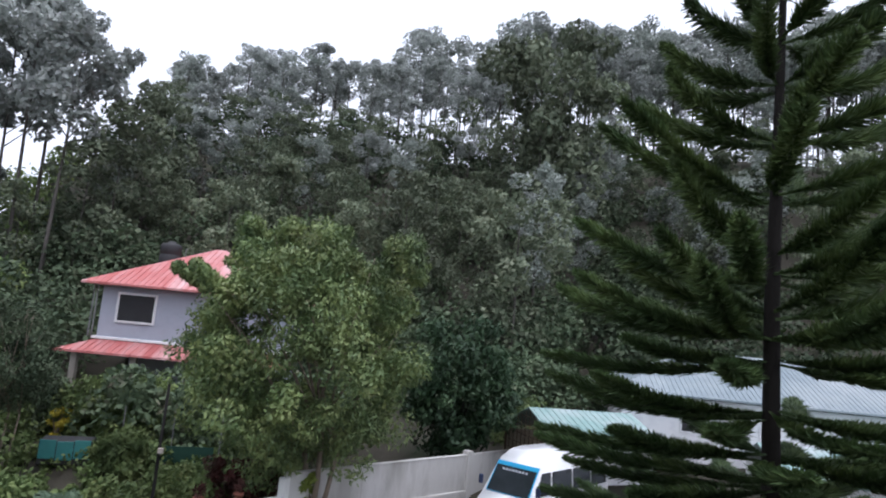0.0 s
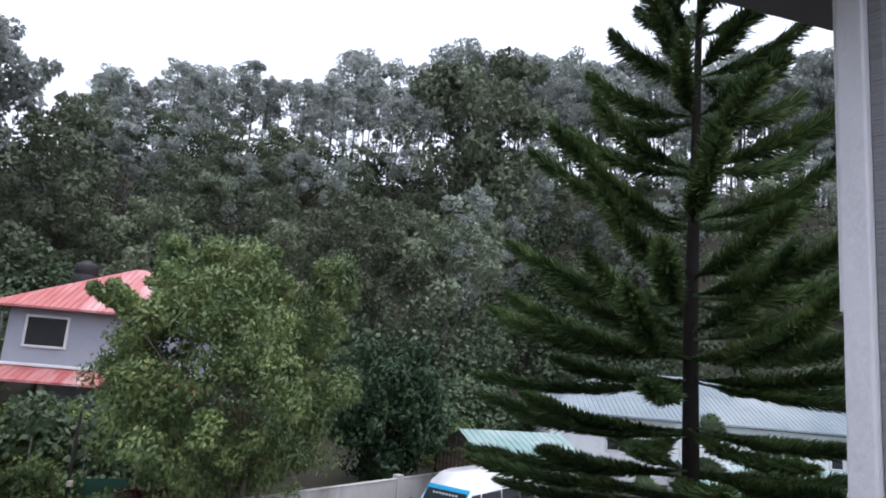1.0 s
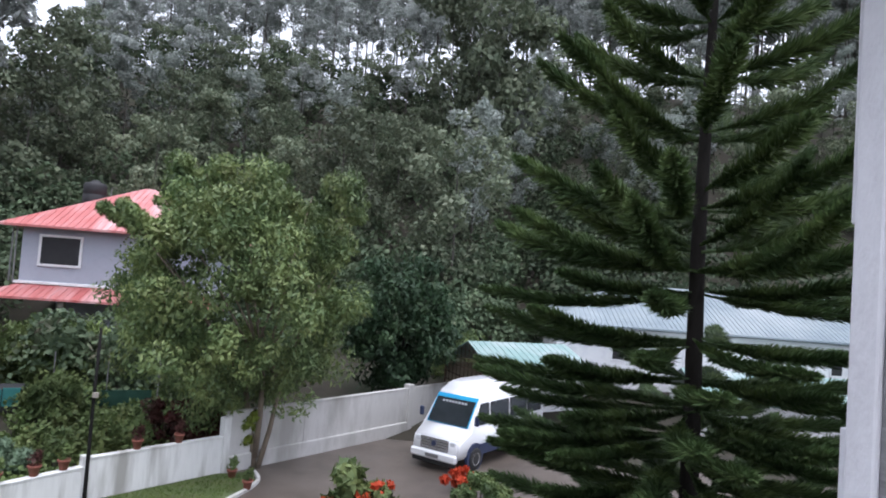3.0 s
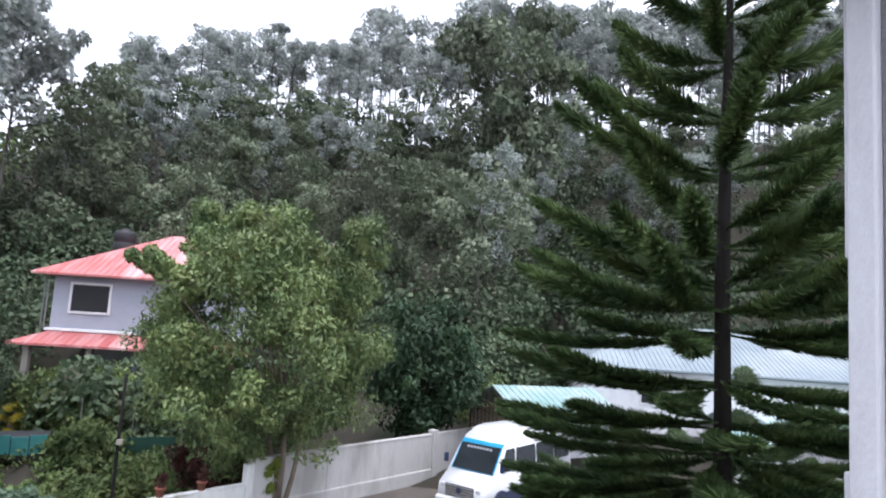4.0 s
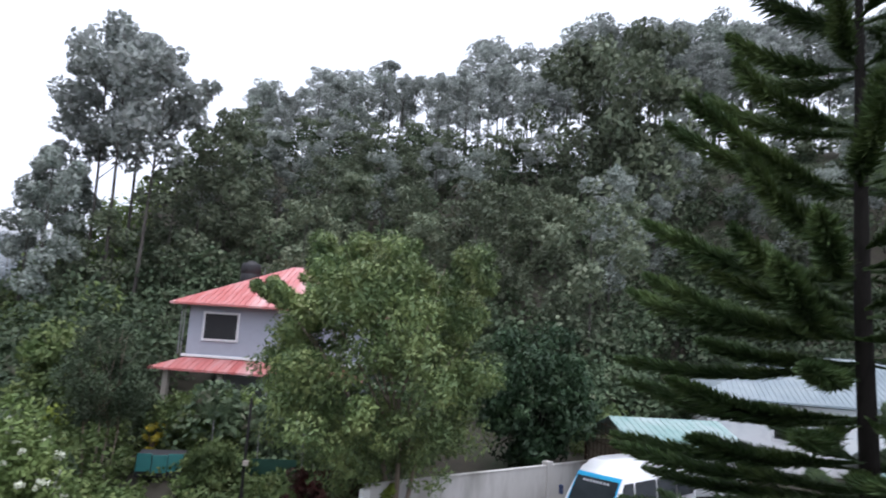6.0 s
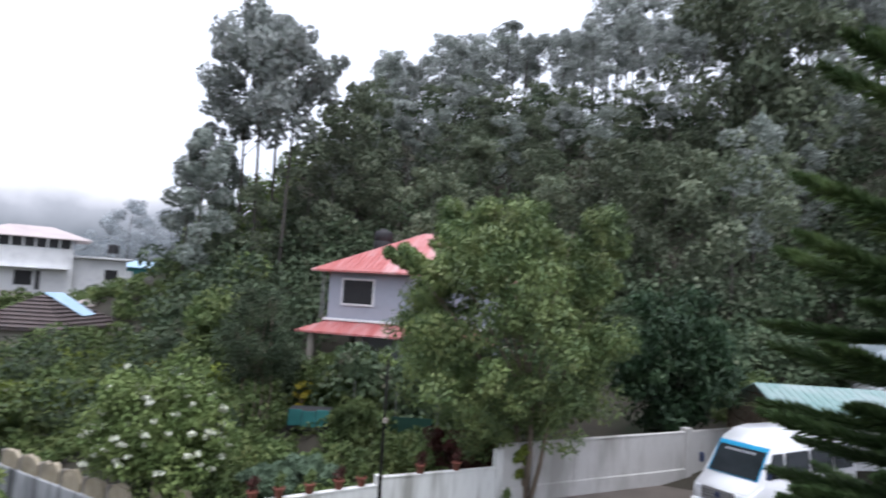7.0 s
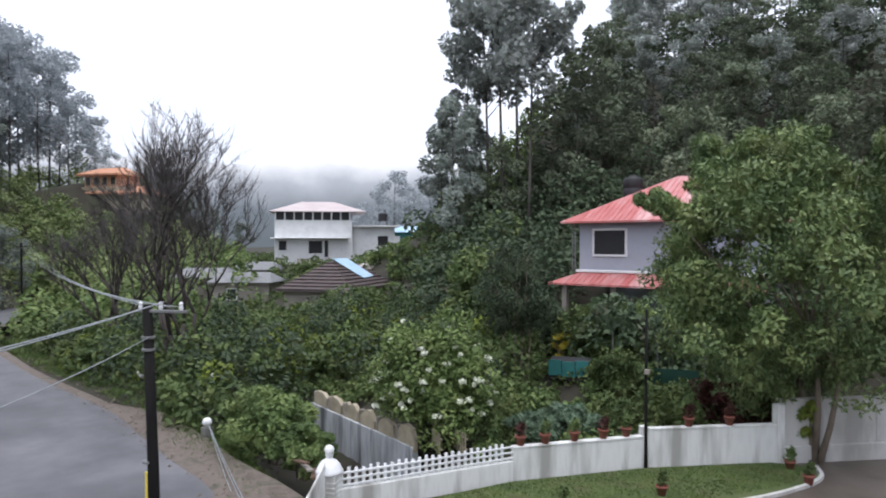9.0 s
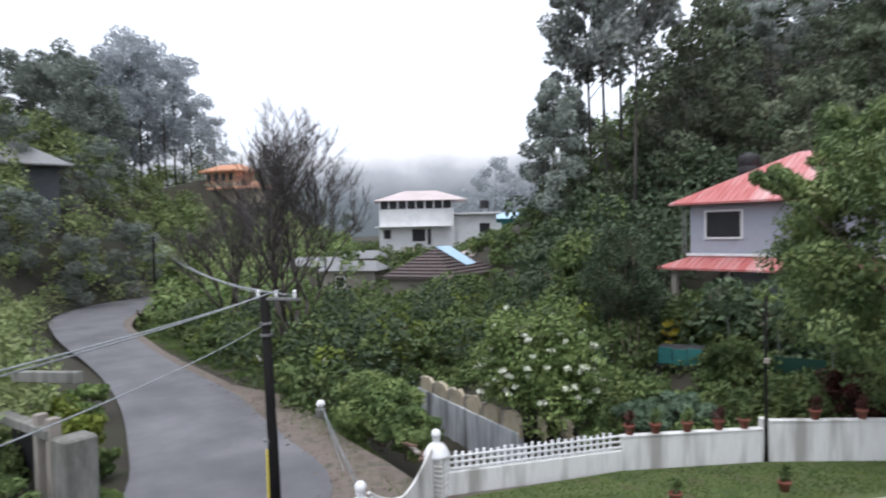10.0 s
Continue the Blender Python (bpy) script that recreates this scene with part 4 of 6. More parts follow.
broad_tree("guava_tree", (-3.2, 20.55, 0), "bushy olive-green broad-leaved tree inside the white wall", [((0, 0, -0.2), (-0.5, 0.1, 2.5), 0.11), ((0.06, 0, -0.2), (0.55, 0.2, 2.4), 0.09), ((-0.02, 0, 0.3), (0.05, -0.1, 2.8), 0.1)],
           (-1.15, 0.3, 5.25), (4.45, 3.6, 4.05), 215, 0.68, 290, 0.19, 0.068, L_TREE, BROWNBARK, 0.8, 3, 14, "", ((-2.7, -0.6, 7.7, 0.7), (-2.1, -0.6, 8.3, 0.7), (2.2, -0.5, 8.2, 0.6)))
broad_tree("dark_coffee_tree", at(2.4, 28.2, 0.1), "dense dark glossy-leaved round tree behind the wall", [((0, 0, -0.3), (0.1, 0, 2.0), 0.12)], (0, 0, 3.9), (2.45, 2.3, 3.0), 120, 0.66, 130, 0.27, 0.12, L_DARK, DARKBARK, 0.9, 5)
broad_tree("coffee_bush", at(7.6, 31.5, 0.2), "dark green shrub beside the shed", [((0, 0, -0.3), (0.1, 0, 1.0), 0.06)], (0, 0, 1.9), (1.5, 1.4, 1.7), 40, 0.55, 90, 0.2, 0.08, L_TREE, DARKBARK, 0.9, 6)
broad_tree("lantern_tree", at(-32.6, 26, 0.2), "dark fine-leaved tree on several thin brown stems", [((-0.25, 0, -0.3), (-0.5, 0, 2.2), 0.05), ((0, 0.1, -0.3), (0.1, 0, 2.4), 0.05), ((0.2, 0, -0.3), (0.45, 0, 2.2), 0.05), ((0.45, 0.1, -0.3), (0.8, 0, 2.2), 0.04)], (0.05, 0, 3.9), (1.65, 1.5, 2.0), 75, 0.52, 190, 0.14, 0.055, L_SHADE, BROWNBARK, 0.4, 8)
for k, (a, d, r) in enumerate(((-27.2, 30.0, 1.2), (-24.6, 30.2, 1.1), (-22.3, 29.6, 1.2), (-29.6, 30.5, 1.0), (-31.2, 33, 1.3))):
    broad_tree("garden_tree", at(a, d, 1.0), "small dark green garden tree before the porch", [((0, 0, -0.4), (0.05, 0, 0.9), 0.05)], (0, 0, 1.3), (r, r, 1.15), 30, 0.5, 100, 0.2, 0.09, L_BUSH if k < 3 else L_SHADE, DARKBARK, 0.6, 90 + k, 0, "garden trees")
broad_tree("climber_covered_tree", at(-35.2, 33, 0.6), "tree smothered in pale green climbing leaves", [((0, 0, -0.3), (0.1, 0, 2.2), 0.12)], (0, 0, 3.2), (2.2, 2.0, 2.5), 60, 0.65, 130, 0.26, 0.16, L_BUSH, DARKBARK, 0.7, 9)


def bush(name, place, label, radius, n_clumps, n_leaf, ln, wd, leaf, seed, flowers=0, petal=None, droop=0.3, category="bush", petal_size=0.12):
    """A bush: a few stems, leaf clumps down to the ground, flower heads where it has them."""
    global R
    R = np.random.default_rng(seed)
    ob = thing(name, place, 0, label, category)
    rad = Vector(radius)
    bm = bmesh.new()
    for k in range(5):
        v = Vector((R.uniform(-0.6, 0.6) * rad.x, R.uniform(-0.6, 0.6) * rad.y, rad.z * R.uniform(1.0, 1.6)))
        tube(bm, [(0.1 * k - 0.2, 0, -0.2), v * 0.5, v], [0.035, 0.025, 0.01], 5)
    part("stems", bm, BROWNBARK, ob)
    cl = []
    for k in range(n_clumps):
        v = Vector(R.normal(size=3)).normalized()
        q = R.uniform(0.3, 1.0) ** 0.5 * (0.85 + 0.3 * noise.noise(v * 2 + Vector((seed, 1, 0))))
        s = min(rad) * R.uniform(0.22, 0.42)
        cl.append(((v.x * rad.x * q, v.y * rad.y * q, max(0.05, rad.z + v.z * rad.z * q)), (s, s, s * 0.8)))
    part("leaves", quads_mesh("leaves", foliage(cl, int(n_leaf * 1.7), ln, wd * 1.2, droop, 0.5)), leaf, ob)
    if flowers:
        pts = []
        for k in range(flowers):
            v = Vector(R.normal(size=3)).normalized()
            v.z = abs(v.z) * 0.9 + R.uniform(-0.45, 0.2)
            p = Vector((v.x * rad.x, v.y * rad.y, rad.z + v.z * rad.z)) * R.uniform(0.84, 0.97)
            pts.append((tuple(p), (petal_size * R.uniform(0.6, 1.3),) * 2 + (petal_size * 0.5,)))
        tagged(part("flower_heads", quads_mesh("flower_heads", foliage(pts, 22, petal_size * 0.9, petal_size * 0.75, -0.3, 0.1)), petal, ob), kind="stuff")
    return ob


bush("elder_bush", at(-39.6, 20.2, 0), "large green bush dotted with white flower heads", (2.15, 1.9, 1.95), 95, 110, 0.18, 0.065, L_ELDER, 41, 120, L_WHITE, 0.4, petal_size=0.13)
bush("trailing_bush", at(-53.5, 20.0, -0.3), "low spreading bush beside the lane", (1.7, 1.5, 1.1), 70, 120, 0.17, 0.07, L_BUSH, 42)
bush("trailing_bush", at(-51, 18.2, -0.2), "low spreading bush over old planks", (1.1, 1.0, 0.7), 40, 110, 0.17, 0.07, L_BUSH, 43)
bush("poinsettia_shrub", (0.05, 9.2, 0), "leggy shrub with red flowers below the window", (0.75, 0.6, 1.98), 75, 60, 0.19, 0.08, L_TREE, 44, 16, L_RED, petal_size=0.1)
bush("poinsettia_shrub", (0.75, 9.0, 0), "leggy shrub with red flowers below the window", (0.45, 0.5, 1.6), 46, 60, 0.19, 0.08, L_TREE, 45, 14, L_RED, petal_size=0.1)
bush("mango_sapling", at(-25.0, 29, 0.9), "light green drooping-leaved sapling", (1.1, 1.0, 1.15), 40, 90, 0.3, 0.07, L_BUSH, 46, droop=0.9)
bush("mango_sapling", at(-23.8, 25, 0.3), "light green drooping-leaved sapling", (1.0, 0.9, 0.9), 36, 90, 0.3, 0.07, L_BUSH, 47, droop=0.9)
bush("croton_bush", at(-28.5, 29.5, 0.8), "small bush of yellow leaves", (0.42, 0.42, 0.85), 16, 70, 0.18, 0.08, L_YELLOW, 48)
bush("croton_bush", at(-40.6, 37, 0.2), "small bush of yellow leaves", (0.8, 0.7, 1.0), 18, 80, 0.18, 0.08, L_YELLOW, 52)
bush("golden_bush", at(-47.5, 31, 0), "rounded bush with yellowing leaves", (0.9, 0.8, 1.0), 30, 90, 0.16, 0.07, L_LIME, 49)
bush("maroon_shrub", at(-15.8, 22.8, 0), "maroon and green garden shrub behind the wall", (1.3, 1.0, 0.85), 40, 80, 0.16, 0.07, L_MAROON, 50)
bush("maroon_shrub", at(-12.6, 22.6, 0), "maroon and green garden shrub behind the wall", (0.9, 0.9, 0.8), 30, 80, 0.16, 0.07, L_MAROON, 51)
bush("hydrangea", at(-27.5, 20.5, 0), "pale blue-green leafy garden plants", (1.0, 0.9, 0.62), 36, 90, 0.2, 0.1, L_PALE, 53)
bush("hydrangea", at(-30.5, 20.0, 0), "pale blue-green leafy garden plants", (1.0, 0.9, 0.5), 36, 90, 0.2, 0.1, L_PALE, 54)
bush("lime_shrub", at(-10.0, 20.9, 0.4), "bright lime-green shrub by the wall corner", (0.5, 0.45, 0.75), 16, 60, 0.2, 0.07, L_LIME, 55)
for k, (a, d, s) in enumerate(((10.5, 17.5, 0.8), (13.5, 16.5, 0.75), (17, 15.6, 0.8), (8.8, 19.2, 0.5))):
    bush("hedge_shrub", at(a, d, 0), "orange-red flowering garden shrub in the yard" if k == 3 else "green garden shrub below the araucaria", (s, s, s * 0.7), 24, 80, 0.15, 0.06, L_TREE if k != 3 else L_RED, 60 + k)


# ---- valley and bank vegetation ----
def near_line(x, y, line, r):
    return any((x - a) ** 2 + (y - b) ** 2 < r * r for a, b in line)


MID = [((a + c) / 2, (b + d) / 2) for (a, b), (c, d) in zip(RL, RR)]


def avoid_valley(x, y):
    az, d = math.degrees(math.atan2(x, y)), math.hypot(x, y)
    if near_line(x, y, MID, 3.6) or near_line(x, y, RR, 1.6):
        return True
    if -54.5 < az < -44 and 47 < d < 63:
        return True
    if -56 < az < -38.5 and d > 44:
        return True
    if -51.5 < az < -41 and 16 < d < 27.5 or d < 21 and az < -48:
        return True
    return in_house(x, y) or (-19.5 < x < -7.5 and 29 < y < 42)


R = np.random.default_rng(77)
thicket("valley_shrubs", 430, polar(-72, -33, 23, 48), (0.8, 1.7), 100, L_BUSH, "thick tangle of green shrubs filling the valley", 0.26, 0.11, 1.0, avoid_valley)
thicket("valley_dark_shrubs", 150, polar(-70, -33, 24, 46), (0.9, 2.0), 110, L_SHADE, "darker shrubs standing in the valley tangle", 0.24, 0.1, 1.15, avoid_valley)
thicket("valley_light_shrubs", 80, polar(-68, -33, 24, 46), (0.6, 1.3), 100, L_LIME, "yellow-green shrubs in the valley tangle", 0.22, 0.09, 1.3, avoid_valley)
thicket("valley_shrubs_far", 300, polar(-72, -30, 48, 100), (1.4, 2.6), 70, L_BUSH, "thick green shrubs further up the valley", 0.45, 0.2, 1.0, avoid_valley)
thicket("valley_herbs", 420, polar(-57, -37, 42, 112), (0.7, 1.3), 60, L_BUSH, "low green scrub on the valley slope round the houses", 0.34, 0.15, 0.7, lambda x, y: near_line(x, y, [(-40.5, 34), (-42, 38.5), (-36.5, 36)], 3.6) or near_line(x, y, [(-62, 57), (-66, 53), (-58, 62), (-70, 56), (-64, 61), (-67, 79), (-71, 76)], 5))
thicket("garden_plants", 130, polar(-36, -11, 21, 32), (0.6, 1.05), 100, L_BUSH, "mixed green garden plants on the terrace", 0.2, 0.08, 1.0, lambda x, y: in_house(x, y) or y < 1.16 * x + 25.6 or near_line(x, y, [(-12.4, 23.6), (-11.9, 22.6)], 1.7))
thicket("bank_shrubs", 260, polar(-97, -74, 17, 62), (0.8, 2.1), 100, L_SCRUB, "green shrubs on the bank beside the lane", 0.26, 0.11, 1.0, lambda x, y: near_line(x, y, MID, 3.8) or (math.hypot(x, y) < 21 and math.degrees(math.atan2(x, y)) > -83))
thicket("hill_shrubs", 620, polar(-97, -59, 60, 135), (1.8, 3.6), 110, L_SCRUB, "overgrown green hillside beyond the lane", 0.42, 0.17, 1.0, lambda x, y: near_line(x, y, MID, 4.5) or near_line(x, y, [(-97, 40)], 9))
thicket("upper_bank_shrubs", 90, polar(-92, -75, 64, 77), (1.8, 3.0), 130, L_SCRUB, "tall green shrubs climbing the bank above the lane", 0.36, 0.16, 1.3, lambda x, y: near_line(x, y, MID, 5.0))
thicket("ground_cover", 620, polar(-54, -10, 18.5, 31), (0.3, 0.6), 46, L_BUSH, "low leafy ground cover in the garden", 0.17, 0.08, 0.8, lambda x, y: in_house(x, y) or y < 1.16 * x + 25.4 or near_line(x, y, MID, 5) or math.hypot((x + 15.8) / 4.0, (y - 14.4) / 2.4) < 1)
thicket("cottage_shrubs", 80, polar(-47.5, -35, 44, 57), (1.1, 2.1), 110, L_BUSH, "green shrubs round the tiled cottage", 0.32, 0.15, 1.1, lambda x, y: near_line(x, y, [(-40.5, 34), (-42, 38.5), (-36.5, 36), (-38.5, 33), (-43, 41.5), (-46, 44)], 4.6))
thicket("upper_hill_shrubs", 170, polar(-73, -60, 82, 114), (1.5, 2.8), 80, L_SCRUB, "green shrubs below the orange house", 0.4, 0.17, 1.0, lambda x, y: near_line(x, y, [(-97, 40), (-93, 41)], 7))
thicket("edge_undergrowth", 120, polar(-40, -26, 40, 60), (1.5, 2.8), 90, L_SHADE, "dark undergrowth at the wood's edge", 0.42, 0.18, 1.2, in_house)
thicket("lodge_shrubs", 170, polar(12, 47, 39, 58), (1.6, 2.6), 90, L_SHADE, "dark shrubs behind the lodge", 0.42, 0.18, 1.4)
# loose grass along the verge and lawn
pts = []
while len(pts) < 16000:
    k = int(R.integers(len(RR)))
    x, y = RR[k][0] + R.normal(0.6, 0.5), RR[k][1] + R.normal(1.5, 0.6)
    if not near_line(x, y, MID, 2.6):
        pts.append((x, y, float(ground(x, y)) + 0.08))
tagged(part("verge_grass", quads_mesh("verge_grass", blades(np.array(pts), 0.26, 0.035, -1.2)), L_GRASS, None, "rough grass along the lane"), kind="stuff", category="grass")
OCT = np.array([(1, 0, 0), (0, 1, 0), (-1, 0, 0), (0, -1, 0), (0, 0, 0.7), (0, 0, -0.7)], float)
TRI = ((0, 1, 4), (1, 2, 4), (2, 3, 4), (3, 0, 4), (1, 0, 5), (2, 1, 5), (3, 2, 5), (0, 3, 5))
vs, fs = [], []
for k in range(900):
    i = int(R.integers(6, len(RR)))
    x, y = RR[i][0] + R.normal(0.25, 0.45), RR[i][1] + R.normal(0.35, 0.4)
    o = OCT * R.uniform(0.02, 0.085) * R.uniform(0.6, 1.4, (6, 3)) + np.array((x, y, float(ground(x, y)) + 0.1))
    fs += [tuple(6 * k + j for j in t) for t in TRI]
    vs += o.tolist()
me = bpy.data.meshes.new("verge_rubble")
me.from_pydata(vs, [], fs)
tagged(part("verge_rubble", me, DIRT, None, "loose brown stones along the broken asphalt edge"), kind="stuff", category="stones")
poly = [(-10.4, 10.2), (-8.9, 13.7), (-6.7, 16.8), (-4.2, 19.4), (-3.3, 19.5), (-3.3, 18.2), (-4.2, 16.5), (-6.2, 13.5), (-8.0, 11.0)]


def inside(x, y):
    hit = False
    for (a, b), (c, d) in zip(poly, poly[1:] + poly[:1]):
        if (b > y) != (d > y) and x < (c - a) * (y - b) / (d - b) + a:
            hit = not hit
    return hit


pts = [p for p in ((R.uniform(-10.5, -3), R.uniform(10, 20), 0.085) for _ in range(30000)) if inside(p[0], p[1])]
tagged(part("lawn_grass", quads_mesh("lawn_grass", blades(np.array(pts), 0.1, 0.022, -1.4)), L_GRASS, None, "short green lawn grass"), kind="stuff", category="grass")

# ---- fence, pillars, gate ----
fence = thing("lattice_fence", (*WALLS[0], 0), math.degrees(math.atan2(WALLS[1][1] - WALLS[0][1], WALLS[1][0] - WALLS[0][0])), "white lattice fence on a low stained wall", "fence")
flen = math.dist(WALLS[0], WALLS[1])
bm = bmesh.new()
box(bm, (flen, 0.15, 0.95), (flen / 2, 0, 0.05), bevel=0.012)
part("base_wall", bm, WHITEWALL, fence)
for z in (0.6, 0.74, 0.88):
    bm = bmesh.new()
    box(bm, (flen, 0.035, 0.045), (flen / 2, -0.03, z), bevel=0.004)
    part("rail", bm, WHITE, fence)
bm = bmesh.new()
box(bm, (0.075, 0.035, 0.44), (0, 0.006, 0.75), bevel=0.006)
pm = bpy.data.meshes.new("pale")
bm.to_mesh(pm)
bm.free()
for k in range(25):
    ob = part("pale", pm, WHITE, fence)
    ob.location = (0.28 + k * (flen - 0.4) / 25, 0, 0.025 * math.sin(k * 1.7))


def gate_pillar(place):
    ob = thing("gate_pillar", place, 25, "white grooved gate pillar with a ball finial", "pillar", "pillars of the gate")
    bm = bmesh.new()
    box(bm, (0.46, 0.46, 1.25), (0, 0, 0.3), bevel=0.015)
    part("shaft", bm, WHITEWALL, ob)
    for k in range(7):
        bm = bmesh.new()
        box(bm, (0.485, 0.485, 0.05), (0, 0, 0.1 + k * 0.11), bevel=0.012)
        part("groove_band", bm, WHITEWALL, ob)
    bm = bmesh.new()
    lathe(bm, [(0.3, 0.92), (0.31, 0.98), (0.28, 1.02), (0.25, 1.1), (0.17, 1.2), (0.09, 1.24), (0.07, 1.31), (0.1, 1.33)], n=20)
    part("cap", bm, WHITE, ob, "", True)
    bm = bmesh.new()
    lathe(bm, [(0.001, 1.32), (0.06, 1.34), (0.1, 1.385), (0.113, 1.44), (0.1, 1.495), (0.06, 1.54), (0.001, 1.555)], n=16)
    part("ball", bm, WHITE, ob, "white ball finial", True)
    return ob


gate_pillar((-11.1, 9.8, 0))
gate_pillar((-9.75, 6.75, 0))
gate = thing("gate", (-11.1, 9.8, 0), math.degrees(math.atan2(6.75 - 9.8, 1.35)), "white boarded gate with a sagging curved top", "gate")
for k in range(16):
    x = 0.32 + k * 0.172
    h = 0.55 + 0.6 * (abs(x - 1.65) / 1.4) ** 1.6
    bm = bmesh.new()
    box(bm, (0.15, 0.04, h), (x, 0, h / 2 + 0.06), bevel=0.006)
    part("board", bm, WHITEWALL, gate)
bm = bmesh.new()
tube(bm, [(0.25 + k * 0.14, 0, 0.63 + 0.6 * (abs(0.25 + k * 0.14 - 1.65) / 1.4) ** 1.6) for k in range(21)], [0.03] * 21, 6)
part("top_rail", bm, WHITEWALL, gate)


def flower_pot(place, seed, leaf):
    global R
    R = np.random.default_rng(seed)
    ob = thing("flower_pot", place, 0, "terracotta flower pot with a small plant", "flower pot", "pots along the wall")
    bm = bmesh.new()
    lathe(bm, [(0.085, 0), (0.125, 0.19), (0.145, 0.19), (0.15, 0.25), (0.125, 0.25), (0.12, 0.21)], n=14)
    part("pot", bm, TERRACOTTA, ob, "", True)
    part("plant", quads_mesh("plant", foliage([((0, 0, 0.38), (0.17, 0.17, 0.17)), ((0.05, 0, 0.5), (0.1, 0.1, 0.12))], 60, 0.15, 0.05, -0.3, 0.1)), leaf, ob)
    return ob


def along(a, b, f):
    return a[0] + (b[0] - a[0]) * f, a[1] + (b[1] - a[1]) * f


for k, f in enumerate((0.06, 0.24, 0.46, 0.68, 0.86)):
    flower_pot((*along(WALLS[1], WALLS[2], f), 0.9), 300 + k, (L_MAROON, L_BUSH, L_BUSH)[k % 3])
for k, f in enumerate((0.33, 0.63)):
    flower_pot((*along(WALLS[2], WALLS[3], f), 1.09), 310 + k, L_MAROON)
for k, (x, y) in enumerate(((-3.6, 19.3), (-5.6, 15.4), (-7.0, 13.1), (-3.0, 18.4))):
    flower_pot((x, y, 0.05), 320 + k, L_BUSH)
kerb = thing("lawn_kerb", (0, 0, 0), 0, "curved white-painted concrete kerb round the lawn", "kerb", kind="structure")
edge = refine([(-3.1, 20.0), (-2.85, 19.2), (-3.15, 18.0), (-4.0, 16.3), (-6.0, 13.4), (-8.0, 10.4)], 6)
for (a, b), (c, d) in zip(edge, edge[1:]):
    bm = bmesh.new()
    ln = math.dist((a, b), (c, d))
    box(bm, (ln - 0.01, 0.1, 0.3), ((a + c) / 2, (b + d) / 2, -0.06), None, 0.01)
    bmesh.ops.rotate(bm, cent=((a + c) / 2, (b + d) / 2, 0), matrix=Matrix.Rotation(math.atan2(d - b, c - a), 3, "Z"), verts=bm.verts)
    part("kerb_stone", bm, GREYWALL, kerb)

lamp = thing("garden_lamp_post", (-6.65, 17.05, 0), 0, "slim dark metal lamp post at the white wall", "lamp post")
bm = bmesh.new()
tube(bm, [(0, 0, -0.2), (0, 0, 0.4), (0.0, 0, 2.5), (0.02, 0, 4.3)], [0.06, 0.045, 0.04, 0.035], 10)
part("post", bm, POLE, lamp, "", True)
bm = bmesh.new()
box(bm, (0.13, 0.1, 0.13), (0.06, -0.06, 2.65), bevel=0.01)
part("junction_box", bm, BEIGE, lamp, "small pale junction box")
teal = thing("teal_tank_shed", at(-27.7, 26.6, 0.45), 20, "small shed clad in teal sheets among plants", "shed")
bm = bmesh.new()
box(bm, (1.6, 1.0, 0.8), (0, 0, 0.6), bevel=0.02)
part("body", bm, DARK, teal)
for k in range(3):
    bm = bmesh.new()
    box(bm, (0.5, 0.03, 0.62), (-0.53 + 0.53 * k, -0.52, 0.72 - 0.05 * (k % 2)), bevel=0.006)
    part("sheet", bm, TEAL, teal)
NETGREEN = material("green_shade_net", [(0.008, 0.045, 0.03), (0.012, 0.06, 0.04)], 3.0, 0.8)
net = thing("green_net", at(-20.5, 26.5, 0.2), 18, "dark green shade net stretched between thin poles", "net")
bm = bmesh.new()
box(bm, (3.0, 0.03, 0.6), (0, 0, 0.75))
part("mesh_sheet", bm, NETGREEN, net)
for x in (-1.7, 0, 1.7):
    bm = bmesh.new()
    tube(bm, [(x, 0.04, -0.3), (x, 0.04, 2.4)], [0.025, 0.025], 6)
    part("net_pole", bm, METALGREY, net)

# ---- van ----
BLUE = material("blue_vinyl", [(0.02, 0.3, 0.55), (0.03, 0.38, 0.65)], 2.0, 0.3, bump=0)
VANWHITE = material("white_car_paint", [(0.72, 0.73, 0.75), (0.78, 0.79, 0.8)], 0.8, 0.22, bump=0.0, stain=(0.6, 0.6, 0.6), stain_amount=0.3)
TINT = material("tinted_glass", [(0.018, 0.022, 0.026), (0.035, 0.042, 0.048)], 0.7, 0.1, bump=0.0, spec=0.5)
RUBBER = material("tyre_rubber", [(0.015, 0.015, 0.015), (0.025, 0.025, 0.025)], 8.0, 0.85)
NAVY = material("navy_vinyl", [(0.02, 0.03, 0.07), (0.03, 0.045, 0.1)], 2.0, 0.3, bump=0)
CHROME = material("chrome", [(0.55, 0.55, 0.57), (0.65, 0.65, 0.67)], 3.0, 0.2, 0.9, bump=0)
LIGHT = material("headlight_glass", [(0.55, 0.57, 0.6), (0.7, 0.72, 0.75)], 4.0, 0.1, bump=0, spec=0.8)

van = thing("minibus", (2.3, 21.1, 0), -131.0, "white minibus with blue trim parked by the wall", "van")
# local +x is the front; the front bumper is at x = 0, the body runs back to x = -5.9
PROFILE = [(-5.85, 0.42), (-5.9, 1.2), (-5.8, 2.2), (-5.6, 2.52), (-4.8, 2.62), (-2.2, 2.66), (-1.75, 2.62), (-1.35, 2.36), (-1.1, 2.02), (-0.62, 1.28), (-0.1, 1.02), (-0.02, 0.82), (0.0, 0.42)]


def side_bend(z):
    """Half width by height: the sides lean in towards the roof."""
    return 0.97 - 0.09 * float(step(1.1, 2.3, z)) - 0.2 * float(step(2.25, 2.68, z))


